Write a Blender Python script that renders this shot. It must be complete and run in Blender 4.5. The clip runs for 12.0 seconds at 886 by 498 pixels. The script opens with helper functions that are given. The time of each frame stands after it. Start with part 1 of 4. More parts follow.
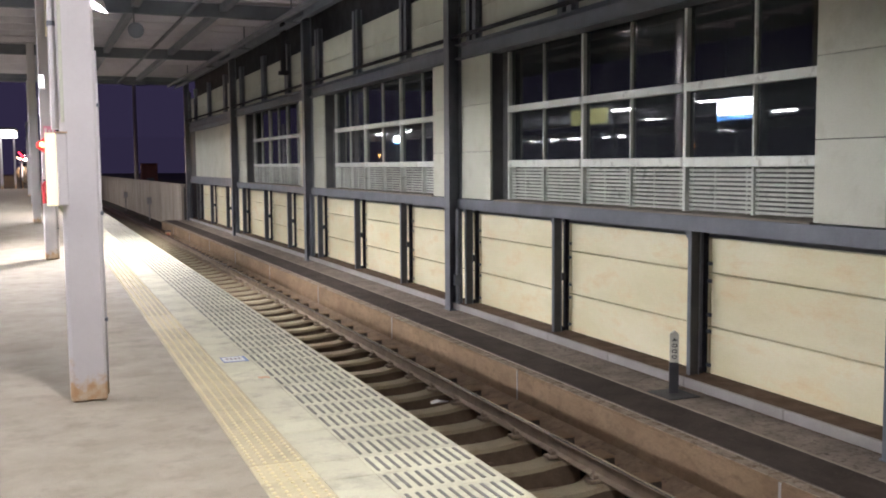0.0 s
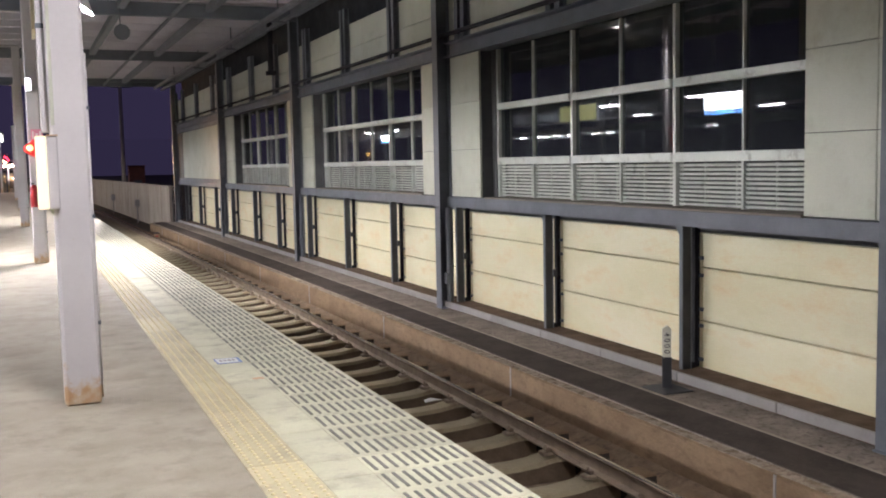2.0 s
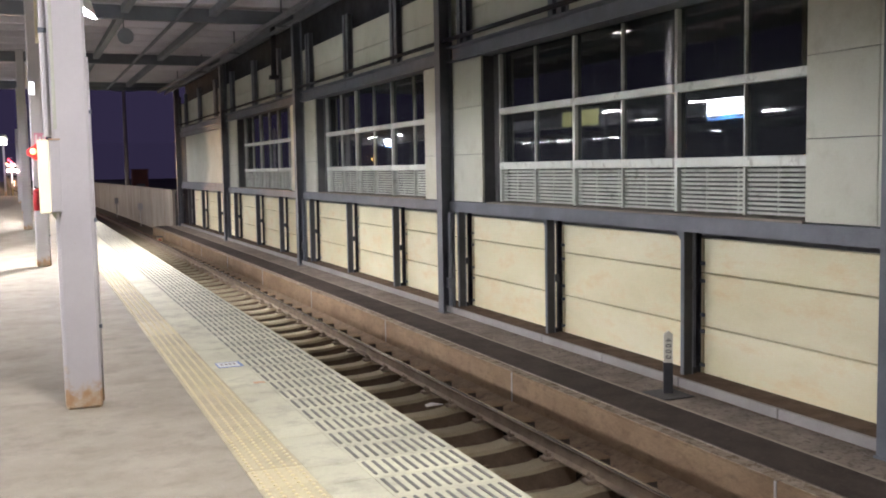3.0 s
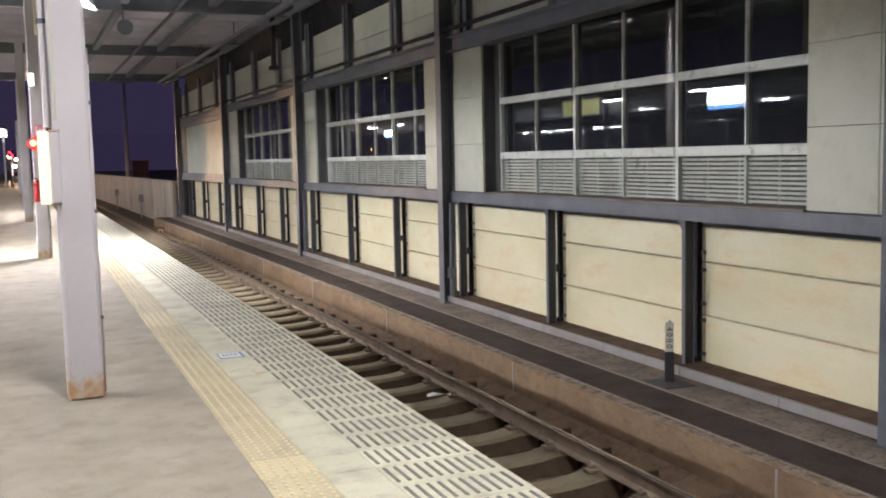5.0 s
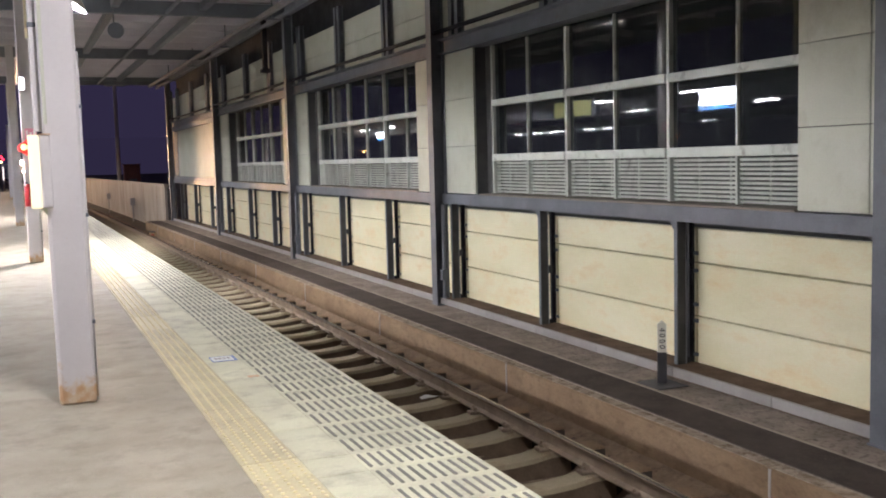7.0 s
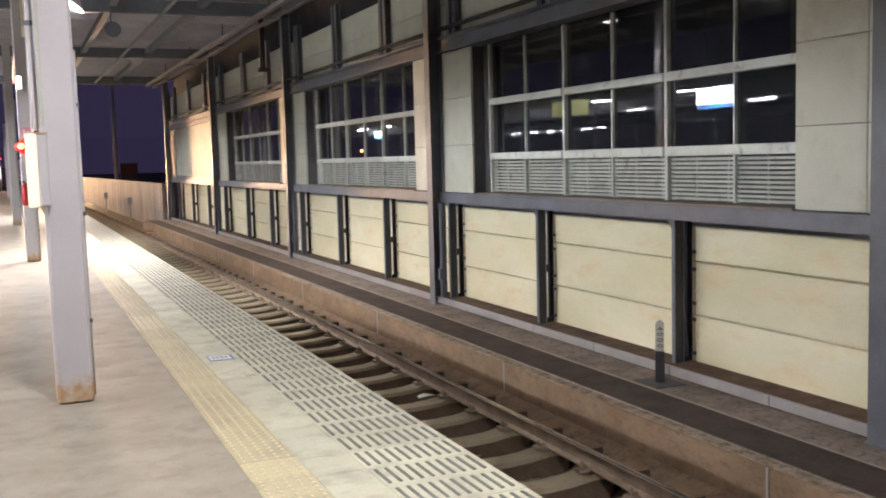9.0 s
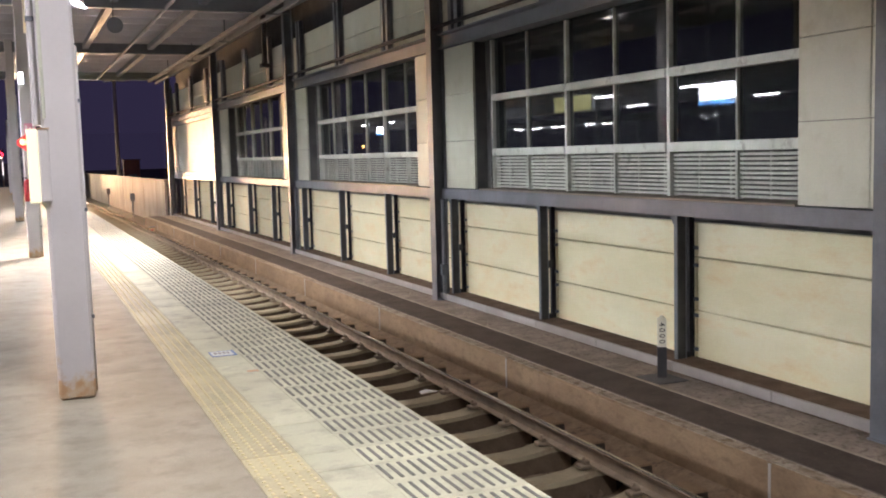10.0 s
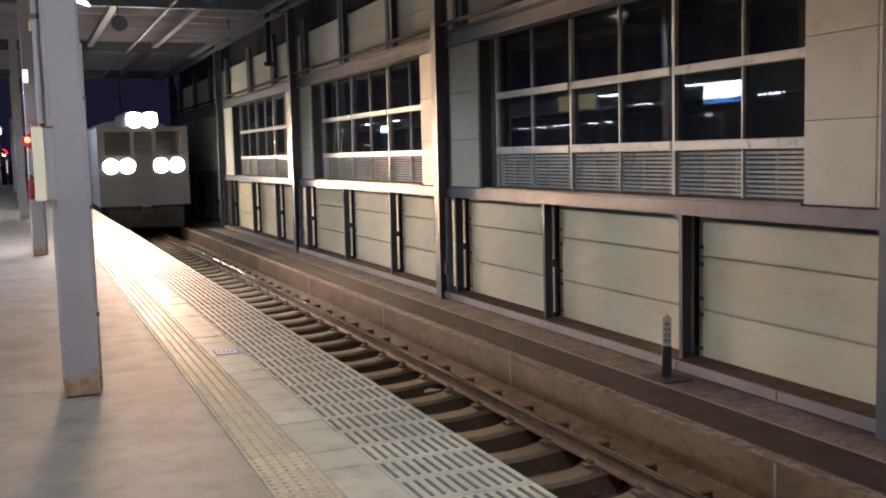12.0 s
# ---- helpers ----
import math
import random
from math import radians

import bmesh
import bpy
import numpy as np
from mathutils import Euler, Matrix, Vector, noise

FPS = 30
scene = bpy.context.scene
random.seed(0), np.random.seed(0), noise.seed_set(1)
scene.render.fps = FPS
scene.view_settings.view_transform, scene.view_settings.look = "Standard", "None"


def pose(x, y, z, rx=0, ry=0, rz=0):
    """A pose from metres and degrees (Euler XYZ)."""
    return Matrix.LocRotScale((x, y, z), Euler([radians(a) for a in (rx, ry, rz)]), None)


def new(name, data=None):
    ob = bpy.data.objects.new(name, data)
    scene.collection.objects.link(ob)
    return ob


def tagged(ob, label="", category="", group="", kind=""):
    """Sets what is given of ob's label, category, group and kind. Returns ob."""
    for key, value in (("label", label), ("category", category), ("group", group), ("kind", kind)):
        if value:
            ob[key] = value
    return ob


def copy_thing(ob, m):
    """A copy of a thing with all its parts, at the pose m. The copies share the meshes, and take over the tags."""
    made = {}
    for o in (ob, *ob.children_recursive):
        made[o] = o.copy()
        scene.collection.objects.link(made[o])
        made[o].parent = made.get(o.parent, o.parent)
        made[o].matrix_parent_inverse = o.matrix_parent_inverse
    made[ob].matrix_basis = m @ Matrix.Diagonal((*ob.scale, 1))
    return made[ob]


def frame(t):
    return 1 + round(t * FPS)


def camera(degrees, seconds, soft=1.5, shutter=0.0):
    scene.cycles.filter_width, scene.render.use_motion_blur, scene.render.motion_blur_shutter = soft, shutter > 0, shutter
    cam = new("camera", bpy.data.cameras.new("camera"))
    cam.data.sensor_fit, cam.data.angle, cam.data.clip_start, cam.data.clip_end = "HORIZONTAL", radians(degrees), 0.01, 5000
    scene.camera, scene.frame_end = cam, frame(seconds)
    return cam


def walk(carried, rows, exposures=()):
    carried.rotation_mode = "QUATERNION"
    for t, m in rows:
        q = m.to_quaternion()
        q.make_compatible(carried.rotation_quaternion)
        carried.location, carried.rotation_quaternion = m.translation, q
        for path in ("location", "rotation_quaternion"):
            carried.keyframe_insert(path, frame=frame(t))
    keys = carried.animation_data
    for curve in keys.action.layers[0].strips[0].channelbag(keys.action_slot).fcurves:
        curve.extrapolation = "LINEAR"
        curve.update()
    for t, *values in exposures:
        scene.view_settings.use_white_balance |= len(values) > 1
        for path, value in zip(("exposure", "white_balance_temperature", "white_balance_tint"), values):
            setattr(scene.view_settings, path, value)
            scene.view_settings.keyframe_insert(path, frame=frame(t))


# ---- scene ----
cam = camera(48.4, 12.0, soft=1.9)
PATH = [
    (0, 0.000, -0.000, 1.500, 85.12, 0.40, -22.10),
    (0.5, 0.004, -0.003, 1.499, 84.93, 0.62, -22.14),
    (1, -0.006, -0.003, 1.503, 84.65, 1.01, -22.87),
    (1.5, -0.018, 0.004, 1.500, 84.29, 1.31, -23.11),
    (2, -0.026, 0.011, 1.500, 85.01, 1.14, -22.80),
    (2.5, -0.025, 0.003, 1.502, 85.18, 1.07, -22.40),
    (3, -0.017, -0.002, 1.503, 85.27, 0.98, -22.62),
    (5, -0.016, 0.002, 1.499, 84.71, 1.20, -22.59),
    (5.5, -0.018, 0.005, 1.498, 84.75, 1.16, -22.78),
    (6, -0.015, 0.003, 1.497, 84.76, 1.20, -22.89),
    (6.5, -0.014, 0.003, 1.498, 84.83, 1.28, -23.09),
    (7, -0.013, 0.002, 1.499, 84.82, 1.48, -23.04),
    (9, -0.013, 0.005, 1.495, 84.77, 1.49, -23.18),
    (9.5, -0.010, 0.008, 1.492, 84.63, 1.59, -23.04),
    (10, -0.008, 0.011, 1.493, 84.54, 1.51, -23.05),
    (10.5, -0.008, 0.011, 1.495, 84.45, 1.53, -23.30),
    (11, -0.008, 0.012, 1.495, 84.40, 1.54, -23.23),
    (11.5, -0.009, 0.016, 1.493, 84.38, 1.43, -23.02),
    (12, -0.014, 0.026, 1.491, 84.47, 1.42, -22.84),
]
EXPOSURES = [(0, 0.84, 6370, 15), (9.5, 0.77, 6320, 14), (10.9, 0.45, 6180, 14), (11.4, 0.06, 5930, 15), (12.0, -0.62, 5680, 15)]
walk(cam, [(t, pose(x, y, z, a, b, c)) for t, x, y, z, a, b, c in PATH], EXPOSURES)

# ---- alignment: n is across the line (right), s along it (ahead) ----
BEND = 0.000244


def axis(s):
    """Sideways shift of the line at s: a wide curve to the left, then back."""
    if s <= 198:
        return -BEND * s * s / 2
    return -BEND * 198 * 198 / 2 - BEND * 198 * (s - 198) + BEND / 2 * (s - 198) ** 2


def heading(s):
    return math.degrees(BEND * s if s <= 198 else BEND * (396 - s))


def climb(s):
    """The line climbs gently beyond the curve."""
    return 0.019 * max(s - 225, 0)


def P(n, s, z):
    return Vector((n + axis(s), s, z + climb(s)))


def place(n, s, z, rz=0):
    p = P(n, s, z)
    return pose(p.x, p.y, p.z, 0, 0, rz + heading(s))


# ---- world and light ----
world = bpy.data.worlds.new("night_sky")
scene.world = world
world.use_nodes = True
wbg = world.node_tree.nodes["Background"]
wbg.inputs[0].default_value = (0.31, 0.25, 0.58, 1)
wbg.inputs[1].default_value = 0.05

LAMP_COLOUR = (1.0, 0.965, 0.955)
LAMP_POWER, LAMP_POWER_FAR = 490, 1380
FILL_TUBE_POWER = 420
LOW_BEAM, LOW_BARREL = 22000, 1.3
HIGH_BEAM, HIGH_BARREL = 50000, 3.4
CANOPY_LAMPS = (-10.5, 3.6, 18.5, 33.5)


# ---- materials ----
def surface(name, a, b, scale=3.0, rough=0.6, metal=0.0, bump=0.15, fine=60.0, stain=None, stretch=(1, 1, 1), spread=(0.35, 0.65), vary=0.0, grit=0.35, foot=None):
    """Two tones mixed by broad noise, fine grain in the tone and the relief, and stains of a third colour."""
    m = bpy.data.materials.new(name)
    m.use_nodes = True
    nt = m.node_tree
    bsdf = nt.nodes["Principled BSDF"]
    L = nt.links.new
    tc = nt.nodes.new("ShaderNodeTexCoord")
    mp = nt.nodes.new("ShaderNodeMapping")
    mp.inputs["Scale"].default_value = stretch
    L(tc.outputs["Object"], mp.inputs["Vector"])

    def noise_at(sc, detail=4.0, rgh=0.6):
        nz = nt.nodes.new("ShaderNodeTexNoise")
        nz.inputs["Scale"].default_value = sc
        nz.inputs["Detail"].default_value = detail
        nz.inputs["Roughness"].default_value = rgh
        L(mp.outputs["Vector"], nz.inputs["Vector"])
        return nz.outputs["Fac"]

    def ramp(fac, lo, hi):
        r = nt.nodes.new("ShaderNodeMapRange")
        r.inputs["From Min"].default_value = lo
        r.inputs["From Max"].default_value = hi
        L(fac, r.inputs["Value"])
        return r.outputs["Result"]

    def mix(fac, c1, c2, blend="MIX"):
        x = nt.nodes.new("ShaderNodeMix")
        x.data_type, x.blend_type = "RGBA", blend
        if isinstance(fac, float):
            x.inputs["Factor"].default_value = fac
        else:
            L(fac, x.inputs["Factor"])
        for c, sock in ((c1, x.inputs["A"]), (c2, x.inputs["B"])):
            if isinstance(c, tuple):
                sock.default_value = (*c, 1)
            else:
                L(c, sock)
        return x.outputs["Result"]

    colour = mix(ramp(noise_at(scale), *spread), a, b)
    grain = noise_at(fine, 3.0, 0.7)
    grey = nt.nodes.new("ShaderNodeCombineColor")
    g = ramp(grain, -0.6, 1.1)
    for i in range(3):
        L(g, grey.inputs[i])
    colour = mix(grit, colour, grey.outputs[0], "OVERLAY")
    if stain:
        sc, ssc, lo, hi = stain
        colour = mix(ramp(noise_at(ssc, 6.0, 0.7), lo, hi), colour, sc)
    if foot:
        # flaking rust that thins out upwards from the floor
        sep = nt.nodes.new("ShaderNodeSeparateXYZ")
        L(tc.outputs["Object"], sep.inputs[0])
        up = nt.nodes.new("ShaderNodeMapRange")
        up.inputs["From Max"].default_value = 0.42
        up.inputs["To Min"].default_value, up.inputs["To Max"].default_value = 0.25, -0.22
        L(sep.outputs["Z"], up.inputs["Value"])
        add = nt.nodes.new("ShaderNodeMath")
        L(noise_at(7.0, 6.0, 0.65), add.inputs[0])
        L(up.outputs["Result"], add.inputs[1])
        flakes = ramp(add.outputs[0], 0.50, 0.66)
        colour = mix(flakes, colour, mix(ramp(noise_at(16.0), 0.40, 0.62), (0.52, 0.42, 0.30), foot))
    if vary:
        oi = nt.nodes.new("ShaderNodeObjectInfo")
        hsv = nt.nodes.new("ShaderNodeHueSaturation")
        L(ramp_out(nt, oi.outputs["Random"], 1 - vary, 1 + vary), hsv.inputs["Value"])
        L(colour, hsv.inputs["Color"])
        colour = hsv.outputs["Color"]
    L(colour, bsdf.inputs["Base Color"])
    rr = nt.nodes.new("ShaderNodeMapRange")
    rr.inputs["To Min"].default_value = max(rough - 0.12, 0.02)
    rr.inputs["To Max"].default_value = min(rough + 0.12, 1)
    L(noise_at(scale * 3), rr.inputs["Value"])
    L(rr.outputs["Result"], bsdf.inputs["Roughness"])
    bsdf.inputs["Metallic"].default_value = metal
    if rough >= 0.8:
        bsdf.inputs["Specular IOR Level"].default_value = 0.2
    if bump:
        bp = nt.nodes.new("ShaderNodeBump")
        bp.inputs["Strength"].default_value = bump
        bp.inputs["Distance"].default_value = 0.01
        L(grain, bp.inputs["Height"])
        L(bp.outputs["Normal"], bsdf.inputs["Normal"])
    return m


def ramp_out(nt, fac, lo, hi):
    r = nt.nodes.new("ShaderNodeMapRange")
    r.inputs["To Min"].default_value = lo
    r.inputs["To Max"].default_value = hi
    nt.links.new(fac, r.inputs["Value"])
    return r.outputs["Result"]


def plain(name, colour, rough=0.5, metal=0.0):
    m = bpy.data.materials.new(name)
    m.use_nodes = True
    b = m.node_tree.nodes["Principled BSDF"]
    b.inputs["Base Color"].default_value = (*colour, 1)
    b.inputs["Roughness"].default_value = rough
    b.inputs["Metallic"].default_value = metal
    return m


def glow(name, colour, strength, base=(0.8, 0.8, 0.8)):
    m = plain(name, base, 0.3)
    b = m.node_tree.nodes["Principled BSDF"]
    b.inputs["Emission Color"].default_value = (*colour, 1)
    b.inputs["Emission Strength"].default_value = strength
    return m


def glass(name, tint, rough=0.02):
    """Dark window glass: the room behind is unlit, so what shows is the mirror image."""
    m = plain(name, tint, rough)
    b = m.node_tree.nodes["Principled BSDF"]
    b.inputs["Transmission Weight"].default_value = 0.94
    b.inputs["IOR"].default_value = 1.52
    return m


M_FLOOR = surface("platform_concrete", (0.225, 0.20, 0.155), (0.285, 0.256, 0.205), 2.2, 0.72, 0, 0.15, 110, ((0.168, 0.148, 0.115), 3.6, 0.50, 0.82), grit=0.6)
M_SLAB = surface("edge_slab_concrete", (0.45, 0.44, 0.328), (0.54, 0.53, 0.398), 1.6, 0.62, 0, 0.1, 80, ((0.35, 0.335, 0.255), 4.2, 0.48, 0.72), vary=0.08)
M_BAR = surface("groove_rubber", (0.115, 0.112, 0.10), (0.17, 0.165, 0.148), 4, 0.75)
M_TACTILE = surface("tactile_yellow", (0.39, 0.350, 0.222), (0.465, 0.418, 0.27), 1.2, 0.6, 0, 0.1, 70, ((0.33, 0.283, 0.195), 2.5, 0.48, 0.75), vary=0.07)
M_TACTILE_NEW = surface("tactile_yellow_fresh", (0.47, 0.42, 0.262), (0.525, 0.47, 0.295), 2, 0.5, 0, 0.1, 70)
M_DOT = surface("tactile_stud", (0.58, 0.505, 0.29), (0.66, 0.575, 0.34), 5, 0.35)
M_KERB = surface("kerb_concrete_rusty", (0.156, 0.105, 0.064), (0.210, 0.148, 0.092), 2.2, 0.85, 0, 0.5, 55, ((0.125, 0.086, 0.052), 14, 0.5, 0.75), (1, 0.5, 1), grit=0.6)
M_KERBTOP = surface("kerb_top_concrete", (0.19, 0.15, 0.11), (0.28, 0.235, 0.185), 5, 0.85, 0, 0.4, 50, ((0.14, 0.098, 0.062), 9, 0.48, 0.62), grit=0.7)
M_ASPHALT = surface("dark_asphalt_strip", (0.037, 0.028, 0.024), (0.058, 0.045, 0.039), 3, 0.95, 0, 0.5, 60, ((0.105, 0.085, 0.068), 24, 0.58, 0.72))
M_WALK = surface("walkway_concrete", (0.15, 0.125, 0.105), (0.23, 0.195, 0.165), 3.5, 0.9, 0, 0.6, 50, ((0.08, 0.066, 0.055), 18, 0.52, 0.68), grit=0.8)
M_CESS = surface("brown_trackside_grit", (0.125, 0.09, 0.06), (0.18, 0.13, 0.088), 6, 0.95, 0, 0.8, 40, ((0.075, 0.054, 0.038), 11, 0.52, 0.7), grit=0.8)
M_EDGE = surface("pale_concrete_edge", (0.26, 0.225, 0.185), (0.33, 0.29, 0.24), 4, 0.85, 0, 0.3, 50)
M_SOIL = surface("brown_gravel_ledge", (0.07, 0.045, 0.03), (0.12, 0.08, 0.055), 5, 0.95, 0, 0.5, 50)
M_KICK = surface("kick_board_grey", (0.235, 0.22, 0.215), (0.30, 0.285, 0.28), 1.5, 0.7, 0, 0.1, 60)
M_PANEL = surface("cream_barrier_panel", (0.70, 0.634, 0.40), (0.81, 0.752, 0.52), 1.3, 0.7, 0, 0.12, 60, ((0.72, 0.56, 0.30), 2.6, 0.48, 0.76), (1, 0.6, 1.6), vary=0.04)
M_WHITE = surface("white_cladding_panel", (0.475, 0.495, 0.41), (0.55, 0.565, 0.48), 0.8, 0.6, 0, 0.08, 60, ((0.43, 0.435, 0.345), 2.2, 0.52, 0.8), vary=0.04, grit=0.2)
M_STEEL = surface("grey_painted_steel", (0.095, 0.105, 0.125), (0.13, 0.14, 0.165), 2.0, 0.5, 0.1, 0.08, 50, ((0.13, 0.10, 0.08), 3.0, 0.62, 0.8))
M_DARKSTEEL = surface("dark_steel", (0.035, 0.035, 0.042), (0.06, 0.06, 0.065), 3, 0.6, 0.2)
M_ALU = surface("aluminium_frame", (0.50, 0.525, 0.48), (0.60, 0.625, 0.57), 3, 0.45, 0.1, 0.05, 60, ((0.20, 0.19, 0.165), 5, 0.57, 0.74))
M_BLACKSTEEL = surface("near_black_steel", (0.019, 0.019, 0.023), (0.033, 0.033, 0.039), 3, 0.88)
M_SILL = surface("dirty_brown_sill", (0.15, 0.125, 0.10), (0.22, 0.19, 0.155), 3, 0.7)
# dark tone holds the shade of recesses and panel gaps
M_REVEAL = surface("shaded_reveal", (0.07, 0.07, 0.075), (0.10, 0.10, 0.10), 3, 0.7)
M_GLASS = glass("window_glass", (0.30, 0.33, 0.34))
# near-black colour stands in for the room's lack of light
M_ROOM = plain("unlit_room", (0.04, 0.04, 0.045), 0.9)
M_ROOF = surface("roof_deck_painted", (0.50, 0.47, 0.52), (0.58, 0.55, 0.60), 1.2, 0.6, 0, 0.05, 40)
M_PILLAR = surface("pillar_paint_pale", (0.50, 0.48, 0.50), (0.56, 0.54, 0.555), 1.2, 0.45, 0, 0.02, 40, ((0.36, 0.20, 0.09), 6.0, 0.665, 0.74), grit=0.1, foot=(0.45, 0.28, 0.15))
M_RUST = surface("rusty_metal", (0.42, 0.30, 0.20), (0.34, 0.18, 0.08), 9, 0.75, 0, 0.3, 60, None, (1, 1, 1), (0.45, 0.62))
M_RAIL = surface("rusty_rail", (0.20, 0.158, 0.116), (0.29, 0.23, 0.17), 5, 0.75, 0.1, 0.2, 60)
M_RAILTOP = surface("worn_rail_head", (0.36, 0.31, 0.28), (0.44, 0.39, 0.35), 6, 0.22, 0.9, 0.05, 90)
M_SLEEPER = surface("concrete_sleeper", (0.25, 0.216, 0.146), (0.335, 0.29, 0.198), 3, 0.85, 0, 0.3, 60, ((0.19, 0.135, 0.085), 3, 0.5, 0.75), vary=0.08)
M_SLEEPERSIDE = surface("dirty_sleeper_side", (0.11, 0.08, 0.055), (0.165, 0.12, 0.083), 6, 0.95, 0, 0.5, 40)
# near-black tone puts the shade on the sleeper ends into the colour
M_SHADED_END = surface("shaded_sleeper_end", (0.03, 0.024, 0.02), (0.05, 0.04, 0.032), 6, 0.9, 0, 0.4, 40)
M_BALLAST = surface("dark_ballast", (0.10, 0.072, 0.05), (0.19, 0.137, 0.096), 9, 0.95, 0, 1.0, 22)
M_GROUND = surface("night_ground", (0.04, 0.038, 0.03), (0.07, 0.065, 0.05), 0.4, 0.95)
M_FENCE = surface("fence_concrete", (0.33, 0.285, 0.235), (0.41, 0.36, 0.30), 0.9, 0.85, 0, 0.2, 40, ((0.25, 0.215, 0.175), 0.8, 0.5, 0.8), (1, 1, 0.4))


# ---- mesh helpers ----
def part(name, bm, material, parent=None, label="", smooth=False):
    me = bpy.data.meshes.new(name)
    bm.normal_update()
    bm.to_mesh(me)
    bm.free()
    for m in material if isinstance(material, (list, tuple)) else [material]:
        me.materials.append(m)
    if smooth:
        for p in me.polygons:
            p.use_smooth = True
    ob = new(name, me)
    if parent is not None:
        ob.parent = parent
    if label:
        ob["label"] = label
    return ob


def thing(name, label, category, group="", kind=""):
    return tagged(new(name), label, category, group, kind)


def box(bm, x0, x1, y0, y1, z0, z1, bevel=0.0, m=None, mi=0):
    """A block, with chamfered edges where bevel is given."""
    t = bmesh.new()
    bmesh.ops.create_cube(t, size=1)
    for v in t.verts:
        v.co = Vector(((x0 + x1) / 2 + v.co.x * (x1 - x0), (y0 + y1) / 2 + v.co.y * (y1 - y0), (z0 + z1) / 2 + v.co.z * (z1 - z0)))
    if bevel:
        bmesh.ops.bevel(t, geom=list(t.edges), offset=bevel, segments=1, affect="EDGES")
    merge(bm, t, m, mi)
    return bm


def merge(bm, t, m=None, mi=0):
    made = {v: bm.verts.new(m @ v.co if m else v.co) for v in t.verts}
    for f in t.faces:
        g = bm.faces.new([made[v] for v in f.verts])
        g.material_index = mi
        g.smooth = f.smooth
    t.free()


def tube(bm, p0, p1, r0, r1=None, seg=12, cap=True, mi=0):
    r1 = r0 if r1 is None else r1
    p0, p1 = Vector(p0), Vector(p1)
    t = bmesh.new()
    bmesh.ops.create_cone(t, cap_ends=cap, segments=seg, radius1=r0, radius2=r1, depth=(p1 - p0).length)
    q = (p1 - p0).to_track_quat("Z", "Y").to_matrix().to_4x4()
    for f in t.faces:
        f.smooth = len(f.verts) == 4
    merge(bm, t, Matrix.Translation((p0 + p1) / 2) @ q, mi)


def sweep(bm, profile, s0, s1, step=4.0, closed=True, mi=0):
    """A profile of (n, z) drawn along the line from s0 to s1."""
    k = max(1, math.ceil((s1 - s0) / step))
    rings = [[bm.verts.new(P(n, s0 + (s1 - s0) * i / k, z)) for n, z in profile] for i in range(k + 1)]
    c = len(profile)
    for a, b in zip(rings, rings[1:]):
        for i in range(c if closed else c - 1):
            j = (i + 1) % c
            bm.faces.new((a[i], b[i], b[j], a[j])).material_index = mi
    if closed:
        bm.faces.new(rings[0][::-1]).material_index = mi
        bm.faces.new(rings[-1]).material_index = mi
    bmesh.ops.recalc_face_normals(bm, faces=bm.faces)
    return bm


def rect(n0, n1, z0, z1):
    return [(n0, z0), (n0, z1), (n1, z1), (n1, z0)]


def run(name, n0, n1, s0, s1, z0, z1, material, parent=None, label=""):
    return part(name, sweep(bmesh.new(), rect(n0, n1, z0, z1), s0, s1), material, parent, label)


def block(name, n0, n1, s0, s1, z0, z1, material, parent=None, label="", bevel=0.0):
    """A short straight block at its place on the line."""
    bm = bmesh.new()
    c = (s0 + s1) / 2
    box(bm, n0 + axis(c), n1 + axis(c), s0, s1, z0, z1, bevel)
    return part(name, bm, material, parent, label)


def structure(ob, label, category):
    return tagged(ob, label, category, "", "structure")


# ---- ground and platform ----
bm = bmesh.new()
vs = [bm.verts.new(v) for v in ((-2500, -2500, -1.55), (2500, -2500, -1.55), (2500, 2500, -1.55), (-2500, 2500, -1.55))]
bm.faces.new(vs)
ground = structure(part("ground", bm, M_GROUND), "dark bare ground beside the railway line", "ground")

platform = structure(run("platform", -4.6, 0.905, -14, 78, -1.54, 0.0, M_FLOOR), "worn grey concrete station platform floor", "platform")
run("platform_wall", 0.905, 1.90, -14, 78, -1.54, -0.06, M_KERB, platform, "rust-stained platform front wall")

# edge slabs 1.2 m long, each carrying a row of plain tiles and a row of ribbed tiles
SLAB0, SLAB = 5.67 - 16 * 1.2, 1.2
random.seed(21)
for i in range(75):
    s = SLAB0 + i * SLAB
    block("edge_slab", 1.195, 2.02, s + 0.004, s + SLAB - 0.004, -0.22, -0.008, M_SLAB, platform, bevel=0.004)
    for j in range(4):
        c = s + j * 0.3
        if not -4.0 < c < 58:
            block("edge_tile", 1.196, 2.019, c + 0.002, c + 0.298, -0.008, 0.001, M_SLAB, platform)
            continue
        g0, g1 = (0.004 if j == 0 else 0.0015), (0.004 if j == 3 else 0.0015)
        block("plain_tile", 1.197, 1.455, c + g0, c + 0.3 - g1, -0.008, random.uniform(0.0, 0.0035), M_SLAB, platform, bevel=0.002)
        bm = bmesh.new()
        x = axis(c)
        box(bm, 1.457 + x, 2.018 + x, c + g0, c + 0.3 - g1, -0.008, 0.001 + random.uniform(0, 0.0008), 0.002)
        for k in range(10):
            n = 1.475 + k * 0.054
            box(bm, n + x + 0.002, n + x + 0.018, c + 0.045, c + 0.265, -0.002, 0.0065, 0, None, 1)
        part("ribbed_tile", bm, [M_SLAB, M_BAR], platform)

